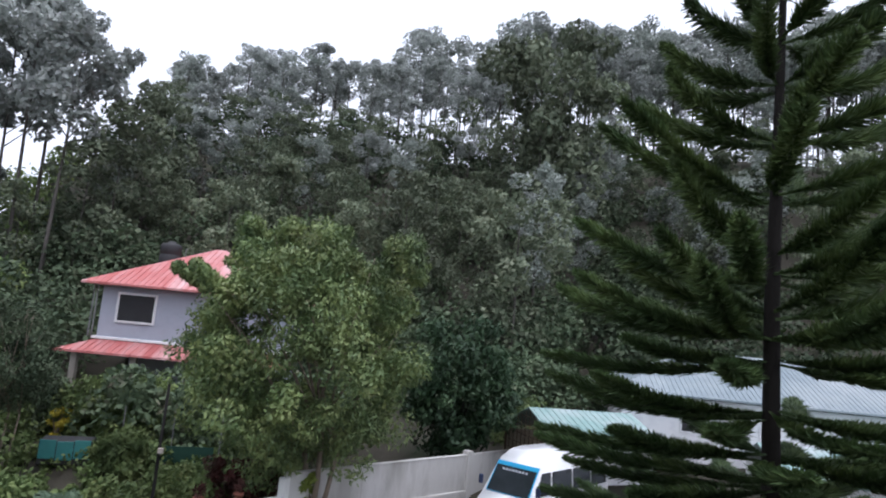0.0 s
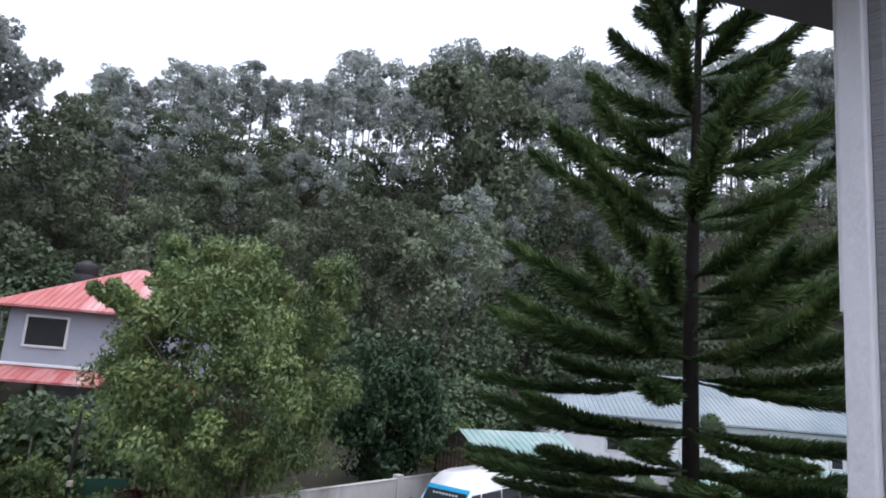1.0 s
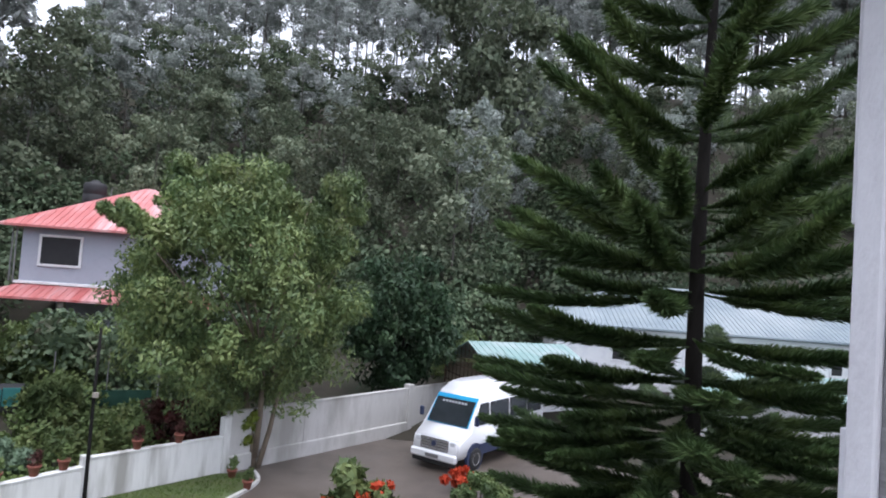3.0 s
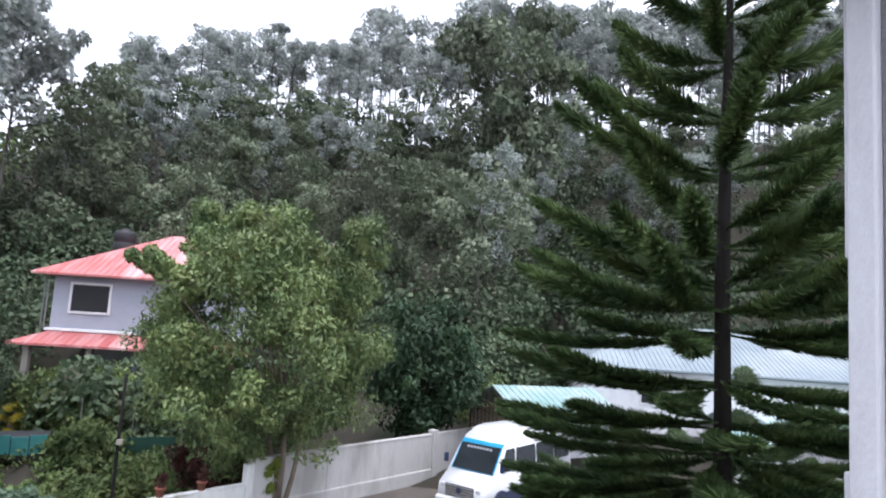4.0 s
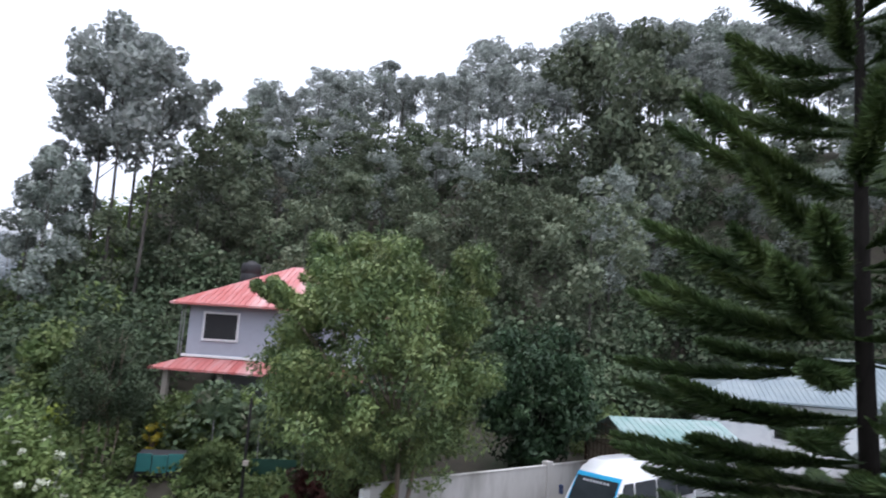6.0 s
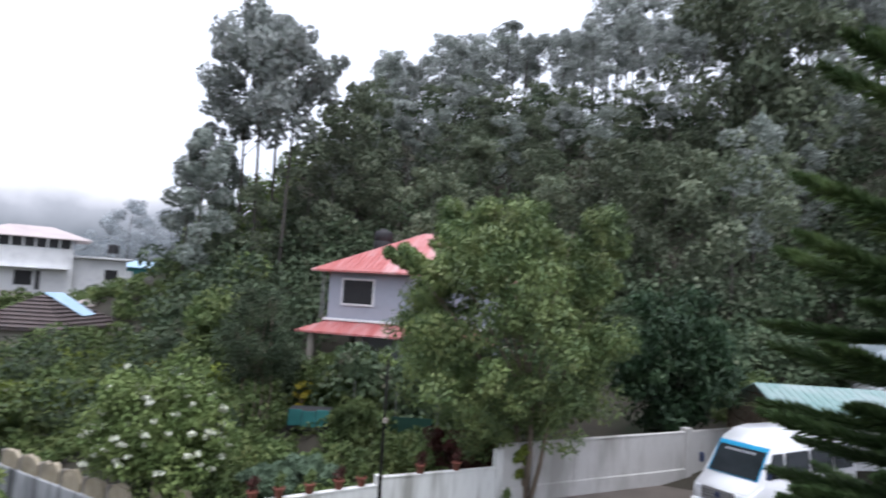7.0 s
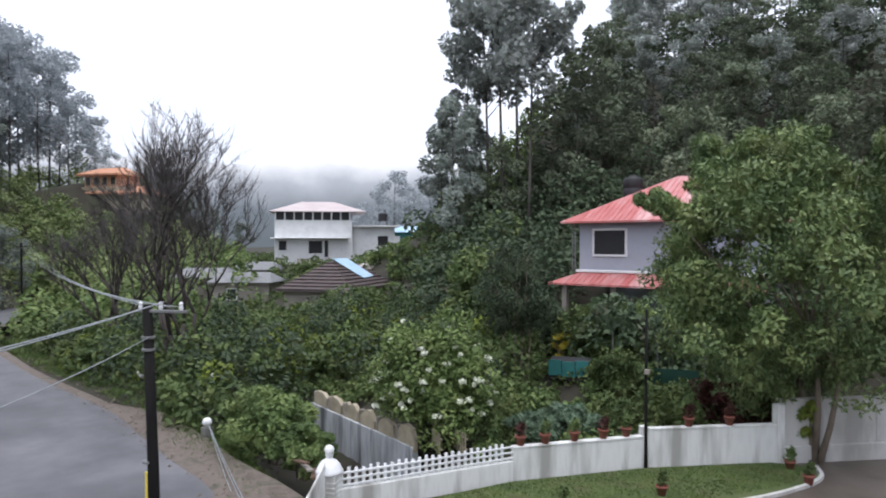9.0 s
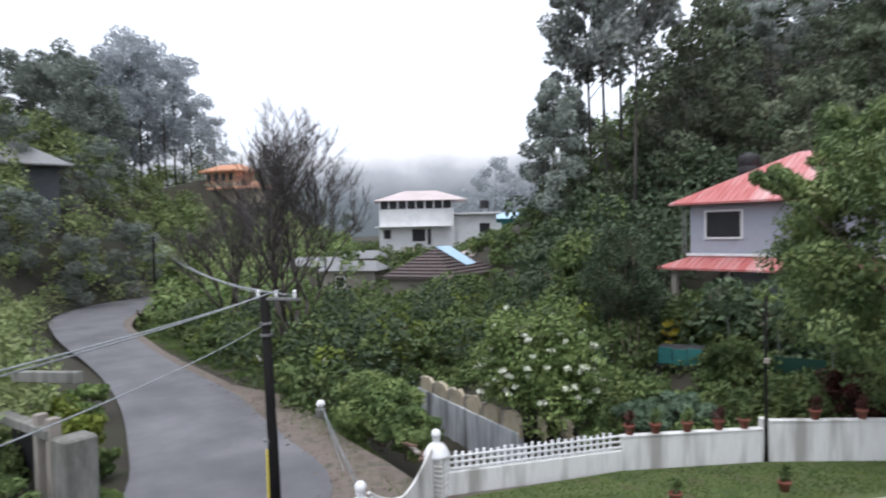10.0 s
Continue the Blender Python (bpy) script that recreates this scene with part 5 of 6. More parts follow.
bm = bmesh.new()
lv = [bm.verts.new((x, side_bend(z) - 0.08 * float(step(-0.6, 0.0, x)), z)) for x, z in PROFILE]
rv = [bm.verts.new((x, -side_bend(z) + 0.08 * float(step(-0.6, 0.0, x)), z)) for x, z in PROFILE]
bm.faces.new(lv)
bm.faces.new(rv[::-1])
n = len(PROFILE)
for i in range(n):
    bm.faces.new((lv[i], lv[(i + 1) % n], rv[(i + 1) % n], rv[i]))
bmesh.ops.recalc_face_normals(bm, faces=bm.faces)
bmesh.ops.bevel(bm, geom=[e for e in bm.edges if len(e.link_faces) == 2 and e.calc_face_angle(0) > 0.6], offset=0.07, segments=3, affect="EDGES")
part("body", bm, VANWHITE, van, "", True)


def plate(name, corners, mat, thick=0.012, label=""):
    """A thin panel over four corners, drawn out along its normal."""
    bm = bmesh.new()
    c = [Vector(p) for p in corners]
    nrm = (c[1] - c[0]).cross(c[3] - c[0]).normalized() * thick
    a, b = [bm.verts.new(p - nrm * 2.5) for p in c], [bm.verts.new(p + nrm) for p in c]
    bm.faces.new(a[::-1])
    bm.faces.new(b)
    for i in range(4):
        bm.faces.new((a[i], a[(i + 1) % 4], b[(i + 1) % 4], b[i]))
    bmesh.ops.recalc_face_normals(bm, faces=bm.faces)
    return part(name, bm, mat, van, label)


plate("windscreen_surround", [(-0.65, -0.82, 1.35), (-0.65, 0.82, 1.35), (-1.24, 0.8, 2.24), (-1.24, -0.8, 2.24)], BLUE, 0.012, "bright blue strip round the windscreen")
ws = plate("windscreen", [(-0.66, -0.78, 1.36), (-0.66, 0.78, 1.36), (-1.15, 0.76, 2.12), (-1.15, -0.76, 2.12)], TINT, 0.024)
for k in range(8):
    bm = bmesh.new()
    box(bm, (0.012, 0.085, 0.07), (-1.05, -0.45 + 0.125 * k, 2.03), bevel=0.004)
    part("sign_bar", bm, LIGHT, van, "pale lettering strip drawn as bars")
for s in (-1, 1):
    def w(z, s=s):
        return s * (side_bend(z) + 0.004)
    order = 1 if s < 0 else -1
    for name, x0, x1, x2, x3 in (("door_window", -0.92, -1.75, -1.75, -1.28), ("side_window", -1.9, -3.1, -3.1, -1.9), ("side_window", -3.25, -4.4, -4.4, -3.25), ("side_window", -4.55, -5.6, -5.6, -4.55)):
        cs = [(x0, w(1.42), 1.42), (x1, w(1.42), 1.42), (x2, w(2.1), 2.1), (x3, w(2.1), 2.1)]
        plate(name, cs[::-order] if order > 0 else cs, TINT, 0.01)
    cs = [(-0.95, w(0.5), 0.46), (-5.7, w(0.5), 0.46), (-5.7, w(0.9), 0.86), (-1.25, w(0.9), 0.8)]
    plate("lower_stripe", cs[::-order] if order > 0 else cs, NAVY, 0.008, "dark navy lower side band")
    cs = [(-2.2, w(1.1), 1.08), (-5.6, w(1.1), 1.02), (-5.6, w(1.3), 1.2), (-3.0, w(1.3), 1.28)]
    plate("side_stripe", cs[::-order] if order > 0 else cs, METALGREY, 0.008, "grey sweeping side stripe")
    for x in (-1.0, -4.6):
        wheel = thing("wheel")
        wheel.parent = van
        wheel.location = (x, s * 0.88, 0.36)
        wheel.rotation_euler = (radians(90), 0, 0)
        bm = bmesh.new()
        lathe(bm, [(0.2, -0.12), (0.33, -0.12), (0.365, -0.08), (0.365, 0.08), (0.33, 0.12), (0.2, 0.12)], n=22)
        part("tyre", bm, RUBBER, wheel, "", True)
        bm = bmesh.new()
        lathe(bm, [(0.05, -0.1), (0.21, -0.125), (0.21, 0.125), (0.05, 0.1)], n=16)
        part("rim", bm, CHROME, wheel)
        bm = bmesh.new()
        lathe(bm, [(0.36, -0.06), (0.47, -0.06), (0.47, 0.06), (0.36, 0.06)], n=22)
        arch = part("wheel_arch", bm, NAVY, van)
        arch.location, arch.rotation_euler = (x, s * 0.9, 0.4), (radians(90), 0, 0)
    bm = bmesh.new()
    box(bm, (0.1, 0.22, 0.26), (-0.08, s * 0.68, 0.86), bevel=0.03)
    part("headlight", bm, LIGHT, van)
    bm = bmesh.new()
    box(bm, (0.1, 0.16, 0.3), (-0.72, s * 1.1, 1.62), bevel=0.03)
    part("wing_mirror", bm, NAVY, van)
for k in range(4):
    bm = bmesh.new()
    box(bm, (0.05, 1.05, 0.05), (0.0, 0, 0.7 + 0.085 * k), bevel=0.01)
    part("grille_bar", bm, CHROME, van)
bm = bmesh.new()
box(bm, (0.02, 1.1, 0.38), (-0.005, 0, 0.82))
part("grille", bm, METALGREY, van)
bm = bmesh.new()
lathe(bm, [(0.085, -0.02), (0.085, 0.02)], n=16)
badge = part("badge", bm, NAVY, van)
badge.location, badge.rotation_euler = (0.03, 0, 0.85), (0, radians(90), 0)
bm = bmesh.new()
box(bm, (0.16, 1.78, 0.26), (0.02, 0, 0.47), bevel=0.05)
part("bumper", bm, VANWHITE, van)
bm = bmesh.new()
box(bm, (0.02, 0.5, 0.11), (0.11, 0, 0.47))
part("number_plate", bm, METALGREY, van)
bm = bmesh.new()
box(bm, (0.1, 1.7, 0.16), (-0.03, 0, 0.27), bevel=0.03)
part("air_dam", bm, RUBBER, van)

# ---- utility poles and wires ----
def sag(a, b, drop, n=14):
    a, b = Vector(a), Vector(b)
    return [a.lerp(b, k / n) - Vector((0, 0, drop * 4 * (k / n) * (1 - k / n))) for k in range(n + 1)]


PX, PY, _ = at(-62.75, 14.5)
pole = thing("utility_pole", (PX, PY, 0), 0, "dark tarred wooden utility pole beside the lane", "utility pole")
bm = bmesh.new()
tube(bm, [(0.03, 0.02, -0.5), (0, 0, 1.5), (-0.11, -0.05, 4.85)], [0.125, 0.11, 0.095], 12)
part("shaft", bm, POLE, pole, "", True)
bm = bmesh.new()
box(bm, (1.15, 0.07, 0.06), (0.2, 0.1, 4.72), Matrix.Rotation(radians(28), 4, "Z"), 0.006)
part("cross_arm", bm, METALGREY, pole)
for k in range(3):
    bm = bmesh.new()
    lathe(bm, [(0.03, 4.74), (0.045, 4.8), (0.03, 4.84), (0.045, 4.88), (0.015, 4.92)], (-0.25 + 0.4 * k, -0.12 + 0.22 * k, 0), 10)
    part("insulator", bm, WHITE, pole)
for z in (4.15, 3.9, 1.6):
    bm = bmesh.new()
    lathe(bm, [(0.105, z), (0.135, z + 0.01), (0.135, z + 0.05), (0.105, z + 0.06)], (-0.085, -0.04, 0), 12)
    part("band", bm, METALGREY, pole)
guard = thing("pole_guard", (PX - 0.22, PY - 0.02, 0), 0, "yellow painted guard rail beside the pole", "guard post")
bm = bmesh.new()
box(bm, (0.1, 0.05, 1.45), (0, 0, 0.65), bevel=0.012)
part("plate", bm, YELLOW, guard)
FX, FY, _ = at(-71.8, 62)
gf = float(ground(FX, FY))
fpole = thing("utility_pole", (FX, FY, gf), 0, "distant dark utility pole above the lane bend", "utility pole")
bm = bmesh.new()
tube(bm, [(0, 0, -0.4), (0, 0, 6.2 - gf)], [0.11, 0.08], 8)
part("shaft", bm, POLE, fpole)
bm = bmesh.new()
box(bm, (1.6, 0.08, 0.08), (0.5, 0, 5.9 - gf), bevel=0.01)
part("cross_arm", bm, POLE, fpole)


def wire(name, pts, r, label):
    bm = bmesh.new()
    tube(bm, pts, [r] * len(pts), 5)
    ob = part(name, bm, WIRE, None, label)
    return tagged(ob, label, "wire", "overhead wires")


for k in range(5):
    wire("overhead_wire", sag((PX - 0.25 + 0.17 * k, PY - 0.05 + 0.1 * k, 4.8), (FX - 0.2 + 0.45 * k, FY, 5.95 + 0.1 * k), 0.55 + 0.1 * k), 0.008, "thin overhead wire running up the lane")
for k in range(2):
    wire("service_cable", sag((PX + 0.3 - 0.1 * k, PY + 0.1, 4.93 - 0.02 * k), at(-88, 4.6, 5.2 + 0.04 * k), 0.05), 0.009, "pale service cable from the pole")
wire("service_cable", sag((PX - 0.08, PY, 4.2), at(-86, 6.0, 4.4), 0.1), 0.009, "pale service cable from the pole")

# ---- bare trees ----
def bare_tree(name, place, height, spread_w, stems, seed, label, depth=5, mat=DEADBARK):
    """Leafless tree: stems that fork again and again into fine twigs."""
    rng = random.Random(seed)
    ob = thing(name, place, 0, label, "tree")
    bm = bmesh.new()
    twigs = []

    heart, half_w, half_h = height * 0.6, height * 0.29, height * 0.42

    def grow(p, d, length, r, level):
        e = p + d * length
        reach = math.hypot(math.hypot(e.x, e.y) / half_w, (e.z - heart) / half_h) if e.z > heart * 0.8 else math.hypot(e.x, e.y) / half_w
        q = p.lerp(e, 0.5) + Vector((rng.uniform(-1, 1), rng.uniform(-1, 1), 0)) * length * 0.07
        tube(bm, [p, q, e], [r, r * 0.85, r * 0.68], 6 if level < 2 else 4)
        if level > 1:
            for _ in range(6 if level > 3 else 3):
                t = (d + Vector((rng.uniform(-1, 1), rng.uniform(-1, 1), rng.uniform(-0.3, 0.9))) * 0.8).normalized()
                twigs.append((p.lerp(e, rng.uniform(0.1, 1)), t, rng.uniform(0.35, 0.95)))
        if level >= depth or reach > 1:
            return
        for _ in range(3 if level in (1, 3) else 2):
            t = (d + Vector((rng.uniform(-1, 1) * spread_w, rng.uniform(-1, 1) * spread_w, rng.uniform(-0.15, 0.45)))).normalized()
            grow(e if rng.random() < 0.6 else q.lerp(e, 0.4), t, length * rng.uniform(0.7, 0.9), r * 0.6, level + 1)

    for k in range(stems):
        a = 6.283 * k / stems + rng.uniform(-0.4, 0.4)
        d = Vector((math.cos(a) * 0.2, math.sin(a) * 0.2, 1)).normalized()
        grow(Vector((math.cos(a) * 0.15, math.sin(a) * 0.15, -0.2)), d, height * rng.uniform(0.22, 0.28), 0.14, 0)
    part("trunk", bm, mat, ob, "", True)
    v = []
    for p, d, ln in twigs:
        w = d.orthogonal().normalized() * 0.01
        v.append([p - w, p + d * ln * 0.9 - w * 0.4, p + d * ln, p + w])
    tagged(part("twigs", quads_mesh("twigs", np.array([[list(c) for c in q] for q in v])), L_TWIG, ob), kind="stuff")
    return ob


bare_tree("bare_tree", at(-60.9, 31.5, 0), 12.3, 0.62, 5, 4, "tall leafless grey-brown tree with fine twigs", 6)
bare_tree("bare_tree", at(-65.8, 38, 0), 9.6, 0.5, 4, 9, "slender leafless brownish tree")

# ---- white house, teal house, cottage, orange house, sheds ----
WX, WY, _ = at(-53.4, 85)
wh = thing("white_house", (WX, WY, 3.0), 49.5, "tall white house with a glazed top floor", "house")
PINKROOF = material("pale_pink_roof", [(0.48, 0.4, 0.39), (0.58, 0.5, 0.49)], 0.4, 0.6)
wh.scale = (1.13, 1.0, 1.05)
bm = bmesh.new()
box(bm, (8.6, 7, 6.4), (4.3, 3.5, 2.6), bevel=0.03)
part("main_wall", bm, WHITE, wh)
bm = bmesh.new()
box(bm, (5.2, 6, 5.6), (11.0, 4.2, 2.2), bevel=0.03)
part("wing_wall", bm, WHITE, wh)
bm = bmesh.new()
box(bm, (5.9, 7.2, 0.22), (11.2, 4.0, 5.1), bevel=0.02)
part("wing_roof_slab", bm, WHITE, wh)
bm = bmesh.new()
box(bm, (8.3, 0.1, 0.95), (4.2, -0.01, 6.28))
part("glazing", bm, DARK, wh, "dark band of top-floor windows")
for k in range(9):
    bm = bmesh.new()
    box(bm, (0.16, 0.14, 0.98), (0.1 + k * 1.03, -0.03, 6.28))
    part("mullion", bm, WHITE, wh)
bm = bmesh.new()
box(bm, (8.6, 7, 1.0), (4.3, 3.56, 6.28))
part("top_floor", bm, LILAC, wh)
bm = bmesh.new()
hip_roof(bm, 0, 9.6, 0, 7, 6.85, 1.35, 0.35, 0.55, 0.1)
part("roof", bm, PINKROOF, wh)
bm = bmesh.new()
box(bm, (8.6, 1.3, 0.14), (3.9, -0.6, 3.6), bevel=0.02)
part("canopy_slab", bm, WHITE, wh)
for x, wd, z, hh in ((0.9, 0.8, 2.7, 1.1), (4.5, 1.5, 2.5, 1.5), (5.7, 0.4, 2.3, 2.0)):
    window_in(wh, wd, hh, (x, 0, z), border=0.06)
window_in(wh, 1.2, 1.1, (12.2, 1.2, 3.3), border=0.05)
bm = bmesh.new()
box(bm, (1.6, 2.6, 0.14), (14.4, 3.0, 1.9))
part("balcony_slab", bm, WHITE, wh)
for k in range(7):
    bm = bmesh.new()
    box(bm, (0.06, 0.06, 0.9), (13.7 + 0.25 * k, 1.75, 2.4))
    part("baluster", bm, WHITE, wh)
bm = bmesh.new()
box(bm, (1.7, 0.07, 0.08), (14.4, 1.75, 2.87))
part("balcony_rail", bm, WHITE, wh)
bm = bmesh.new()
box(bm, (2.8, 0.08, 0.75), (3.9, -1.3, 0.75))
part("green_rail", bm, PINKROOF, wh)
rt = thing("roof_tank", (WX + 13.2 * 0.65 - 2.6, WY + 13.2 * 0.76 + 3.4, 8.2), 49, "dark water tank on a thin stand on the roof", "water tank")
bm = bmesh.new()
lathe(bm, [(0.62, 0.9), (0.62, 1.9), (0.3, 2.05)], n=14)
part("tank_body", bm, DARK, rt)
for sx, sy in itertools.product((-0.5, 0.5), (-0.5, 0.5)):
    bm = bmesh.new()
    tube(bm, [(sx, sy, 0), (sx, sy, 0.92)], [0.06, 0.06], 6)
    part("stand_leg", bm, METALGREY, rt)

BX, BY, _ = at(-43.7, 104)
bh = thing("teal_house", (BX, BY, 4.7), 48, "small teal house under a bright blue metal roof", "house")
bm = bmesh.new()
box(bm, (6.2, 5, 6.6), (3.1, 2.5, -0.1), bevel=0.03)
part("wall", bm, TEAL, bh)
bm = bmesh.new()
hip_roof(bm, 0, 6.2, 0, 5, 3.2, 1.0, 0.5, 0.5, 0.1)
part("roof", bm, TARP, bh, "bright blue metal roof")
for x in (1.2, 4.3):
    window_in(bh, 1.0, 1.1, (x, 0, 1.9), pane_mat=WHITE, border=0.1)

cot = thing("tiled_cottage", at(-52.6, 50.5, 0.95), 111, "low cottage with a dark clay tile roof and blue tarpaulin", "house")
CW, CD, CE, CR = 8.0, 5.2, 1.75, 2.1
bm = bmesh.new()
box(bm, (CW, CD, CE + 0.8), (CW / 2, CD / 2 - CD, CE / 2 - 0.4), bevel=0.02)
part("wall", bm, BEIGE, cot)
bm = bmesh.new()
hip_roof(bm, 0, CW, -CD, 0, CE - 0.05, CR, 0.3, 0.5, 0.12)
part("roof", bm, TILE, cot)
x0, x1, y0, y1 = -0.5, CW + 0.5, -CD - 0.5, 0.5
cy, ax = -CD / 2, CW / 2 - (CW / 2 + 0.5) * 0.3
for k in range(9):
    f = k / 9.0
    bm = bmesh.new()
    h = (y1 - y0) / 2 * (1 - f)
    box(bm, (0.1, 2 * h, 0.07), (x0 + (ax - x0) * f, cy, CE + CR * f + 0.03), Matrix.Rotation(radians(-25), 4, "Y"), 0.012)
    part("tile_course", bm, TILE, cot)
    bm = bmesh.new()
    xa, xb = x0 + (ax - x0) * f, x1 - (ax - x0) * f
    box(bm, (xb - xa, 0.1, 0.07), ((xa + xb) / 2, y0 + h * 0 + (cy - y0) * f, CE + CR * f + 0.03), Matrix.Rotation(radians(25), 4, "X"), 0.012)
    part("tile_course", bm, TILE, cot)
bm = bmesh.new()
a = [(ax + 0.2, cy, CE + CR + 0.1), (ax + 2.7, cy, CE + CR + 0.1), (ax + 3.4, y0 + 1.0, CE + 0.75), (ax + 1.2, y0 + 0.9, CE + 0.7)]
vs = [bm.verts.new(p) for p in a]
lo = [bm.verts.new((p[0], p[1], p[2] - 0.04)) for p in a]
bm.faces.new(vs)
bm.faces.new(lo[::-1])
for i in range(4):
    bm.faces.new((lo[i], lo[(i + 1) % 4], vs[(i + 1) % 4], vs[i]))
bmesh.ops.recalc_face_normals(bm, faces=bm.faces)
part("tarpaulin", bm, TARP, cot, "light blue tarpaulin over the tiles")
window_in(cot, 0.8, 0.9, (0, -3.6, 0.95), -90, BEIGE, DARK, 0.06)
window_in(cot, 0.8, 0.7, (3.4, -CD, 0.9), 0, BEIGE, DARK, 0.06)
hut = thing("rear_hut", at(-46.2, 60, 1.0), 105, "small outbuilding with a brown sheet roof", "shed")
bm = bmesh.new()
box(bm, (5, 4, 2.4), (2.5, 0, 1.0))
part("wall", bm, BEIGE, hut)
bm = bmesh.new()
hip_roof(bm, 0, 5, -2, 2, 2.1, 1.3, 0.4, 0.4, 0.08)
part("roof", bm, PINKROOF, hut)

OX, OY, _ = at(-67.9, 105)
oh = thing("orange_house", (OX, OY, float(ground(OX, OY)) - 0.5), 24, "orange two-tier house on the misty hillside", "house")
oz = 6.1 + 105 * math.tan(radians(3.9)) - float(ground(OX, OY)) + 0.5
bm = bmesh.new()
box(bm, (6.0, 5, 6), (3, 2.5, oz - 2.2), bevel=0.05)
part("wall", bm, TAN, oh)
for z, o, h in ((0.0, 0.7, 0.8), (2.6, 0.5, 1.1)):
    bm = bmesh.new()
    hip_roof(bm, 0, 6.0, 0, 5, oz + z, h, 0.6, o, 0.25)
    part("roof", bm, ORANGE, oh)
bm = bmesh.new()
box(bm, (5.6, 4.4, 2.2), (3, 2.5, oz + 1.6), bevel=0.05)
part("upper_wall", bm, ORANGE, oh)
for k in range(4):
    window_in(oh, 0.7, 1.0, (0.9 + k * 1.4, 0.28, oz + 1.6), frame_mat=TAN, border=0.1)
bm = bmesh.new()
hip_roof(bm, 7.0, 10.0, 0, 4, oz - 0.2, 1.2, 0.2, 0.4, 0.2)
part("side_roof", bm, ORANGE, oh)
bm = bmesh.new()
box(bm, (2.8, 3.6, 3), (8.5, 2, oz - 1.6))
part("side_wall", bm, TAN, oh)

for k, (a, d, w_, tn, z) in enumerate(((-61.5, 64, 5.0, 32, 0.9), (-58.4, 60, 5.0, 35, 0.6), (-57.4, 72, 5.0, 40, 1.2))):
    p = at(a, d, z)
    sh = thing("grey_shed", p, tn, "low grey-walled shed with a rusty sheet roof", "shed", "sheds behind the bare tree")
    bm = bmesh.new()
    box(bm, (w_, 3.5, 2.6), (w_ / 2, 1.75, 0.9), bevel=0.02)
    part("wall", bm, BEIGE, sh)
    bm = bmesh.new()
    hip_roof(bm, 0, w_, 0, 3.5, 2.15, 0.8, 0.7, 0.4, 0.06)
    part("roof", bm, METALGREY, sh)
    window_in(sh, 0.8, 0.9, (w_ * 0.35, 0, 1.1), border=0.06)

lx, ly = -79.75, 8.8
lh = thing("bank_house", (lx, ly, 9.6), 0, "dark-walled house with a grey sheet roof on the bank", "house")
bm = bmesh.new()
box(bm, (9.0, 6, 6), (4.5, 3.0, 0.6))
part("wall", bm, SOFFIT, lh)
bm = bmesh.new()
hip_roof(bm, 0, 9.2, 0, 6, 3.6, 2.6, 0.2, 1.0, 0.15)
part("roof", bm, METALGREY, lh)

mast = thing("white_turret", at(-38.8, 92, 3.0), 0, "slim white turret at the wood's edge", "tower")
bm = bmesh.new()
box(bm, (1.1, 1.1, 9.0), (0, 0, 4.0), bevel=0.05)
part("shaft", bm, WHITE, mast)
for z in (3.0, 5.6, 8.0):
    bm = bmesh.new()
    box(bm, (2.4, 2.0, 0.25), (0.3, 0, z), bevel=0.03)
    part("gallery", bm, WHITE, mast)

# ---- channel wall with tan panels, bollards, logs, left bank gate ----
def pos_run(a, b):
    d = Vector((b[0] - a[0], b[1] - a[1], 0))
    return d.length, math.degrees(math.atan2(d.y, d.x))


STREAKED = material("streaked_concrete", [(0.2, 0.21, 0.22), (0.5, 0.52, 0.54), (0.34, 0.35, 0.37)], 1.5, 0.85, bump=0.3, fine=20, stretch=(2.5, 2.5, 0.3), stain=(0.06, 0.065, 0.065), stain_amount=0.9)
ca, cb = (-19.2, 16.1), (-12.6, 14.4)
cl_, ct = pos_run(ca, cb)
chan = thing("channel_wall", (*ca, 0), ct, "grey rain-stained retaining wall with worn tan panels on top", "wall", kind="structure")
bm = bmesh.new()
box(bm, (cl_, 0.25, 2.2), (cl_ / 2, 0, -1.0), bevel=0.02)
part("retaining_wall", bm, STREAKED, chan)
for k in range(6):
    bm = bmesh.new()
    x = 0.2 + k * cl_ / 6
    box(bm, (0.14, 0.2, 0.62), (x, 0.05, 0.24), bevel=0.02)
    part("panel_post", bm, BEIGE, chan)
    bm = bmesh.new()
    w_ = cl_ / 6 - 0.24
    rough = random.Random(k)
    rim = [(x + 0.1, -0.05)] + [(x + 0.1 + w_ * j / 6, 0.42 + 0.22 * math.sin(math.pi * j / 6) ** 0.5 + rough.uniform(-0.07, 0.07)) for j in range(7)] + [(x + 0.1 + w_, -0.05)]
    front, behind = [bm.verts.new((u, -0.07 + rough.uniform(-0.02, 0.02), v)) for u, v in rim], [bm.verts.new((u, 0.07, v)) for u, v in rim]
    bm.faces.new(front)
    bm.faces.new(behind[::-1])
    for j in range(len(rim)):
        bm.faces.new((front[j], behind[j], behind[(j + 1) % len(rim)], front[(j + 1) % len(rim)]))
    bmesh.ops.recalc_face_normals(bm, faces=bm.faces)
    part("stone_slab", bm, TAN, chan, "worn tan stone slab")
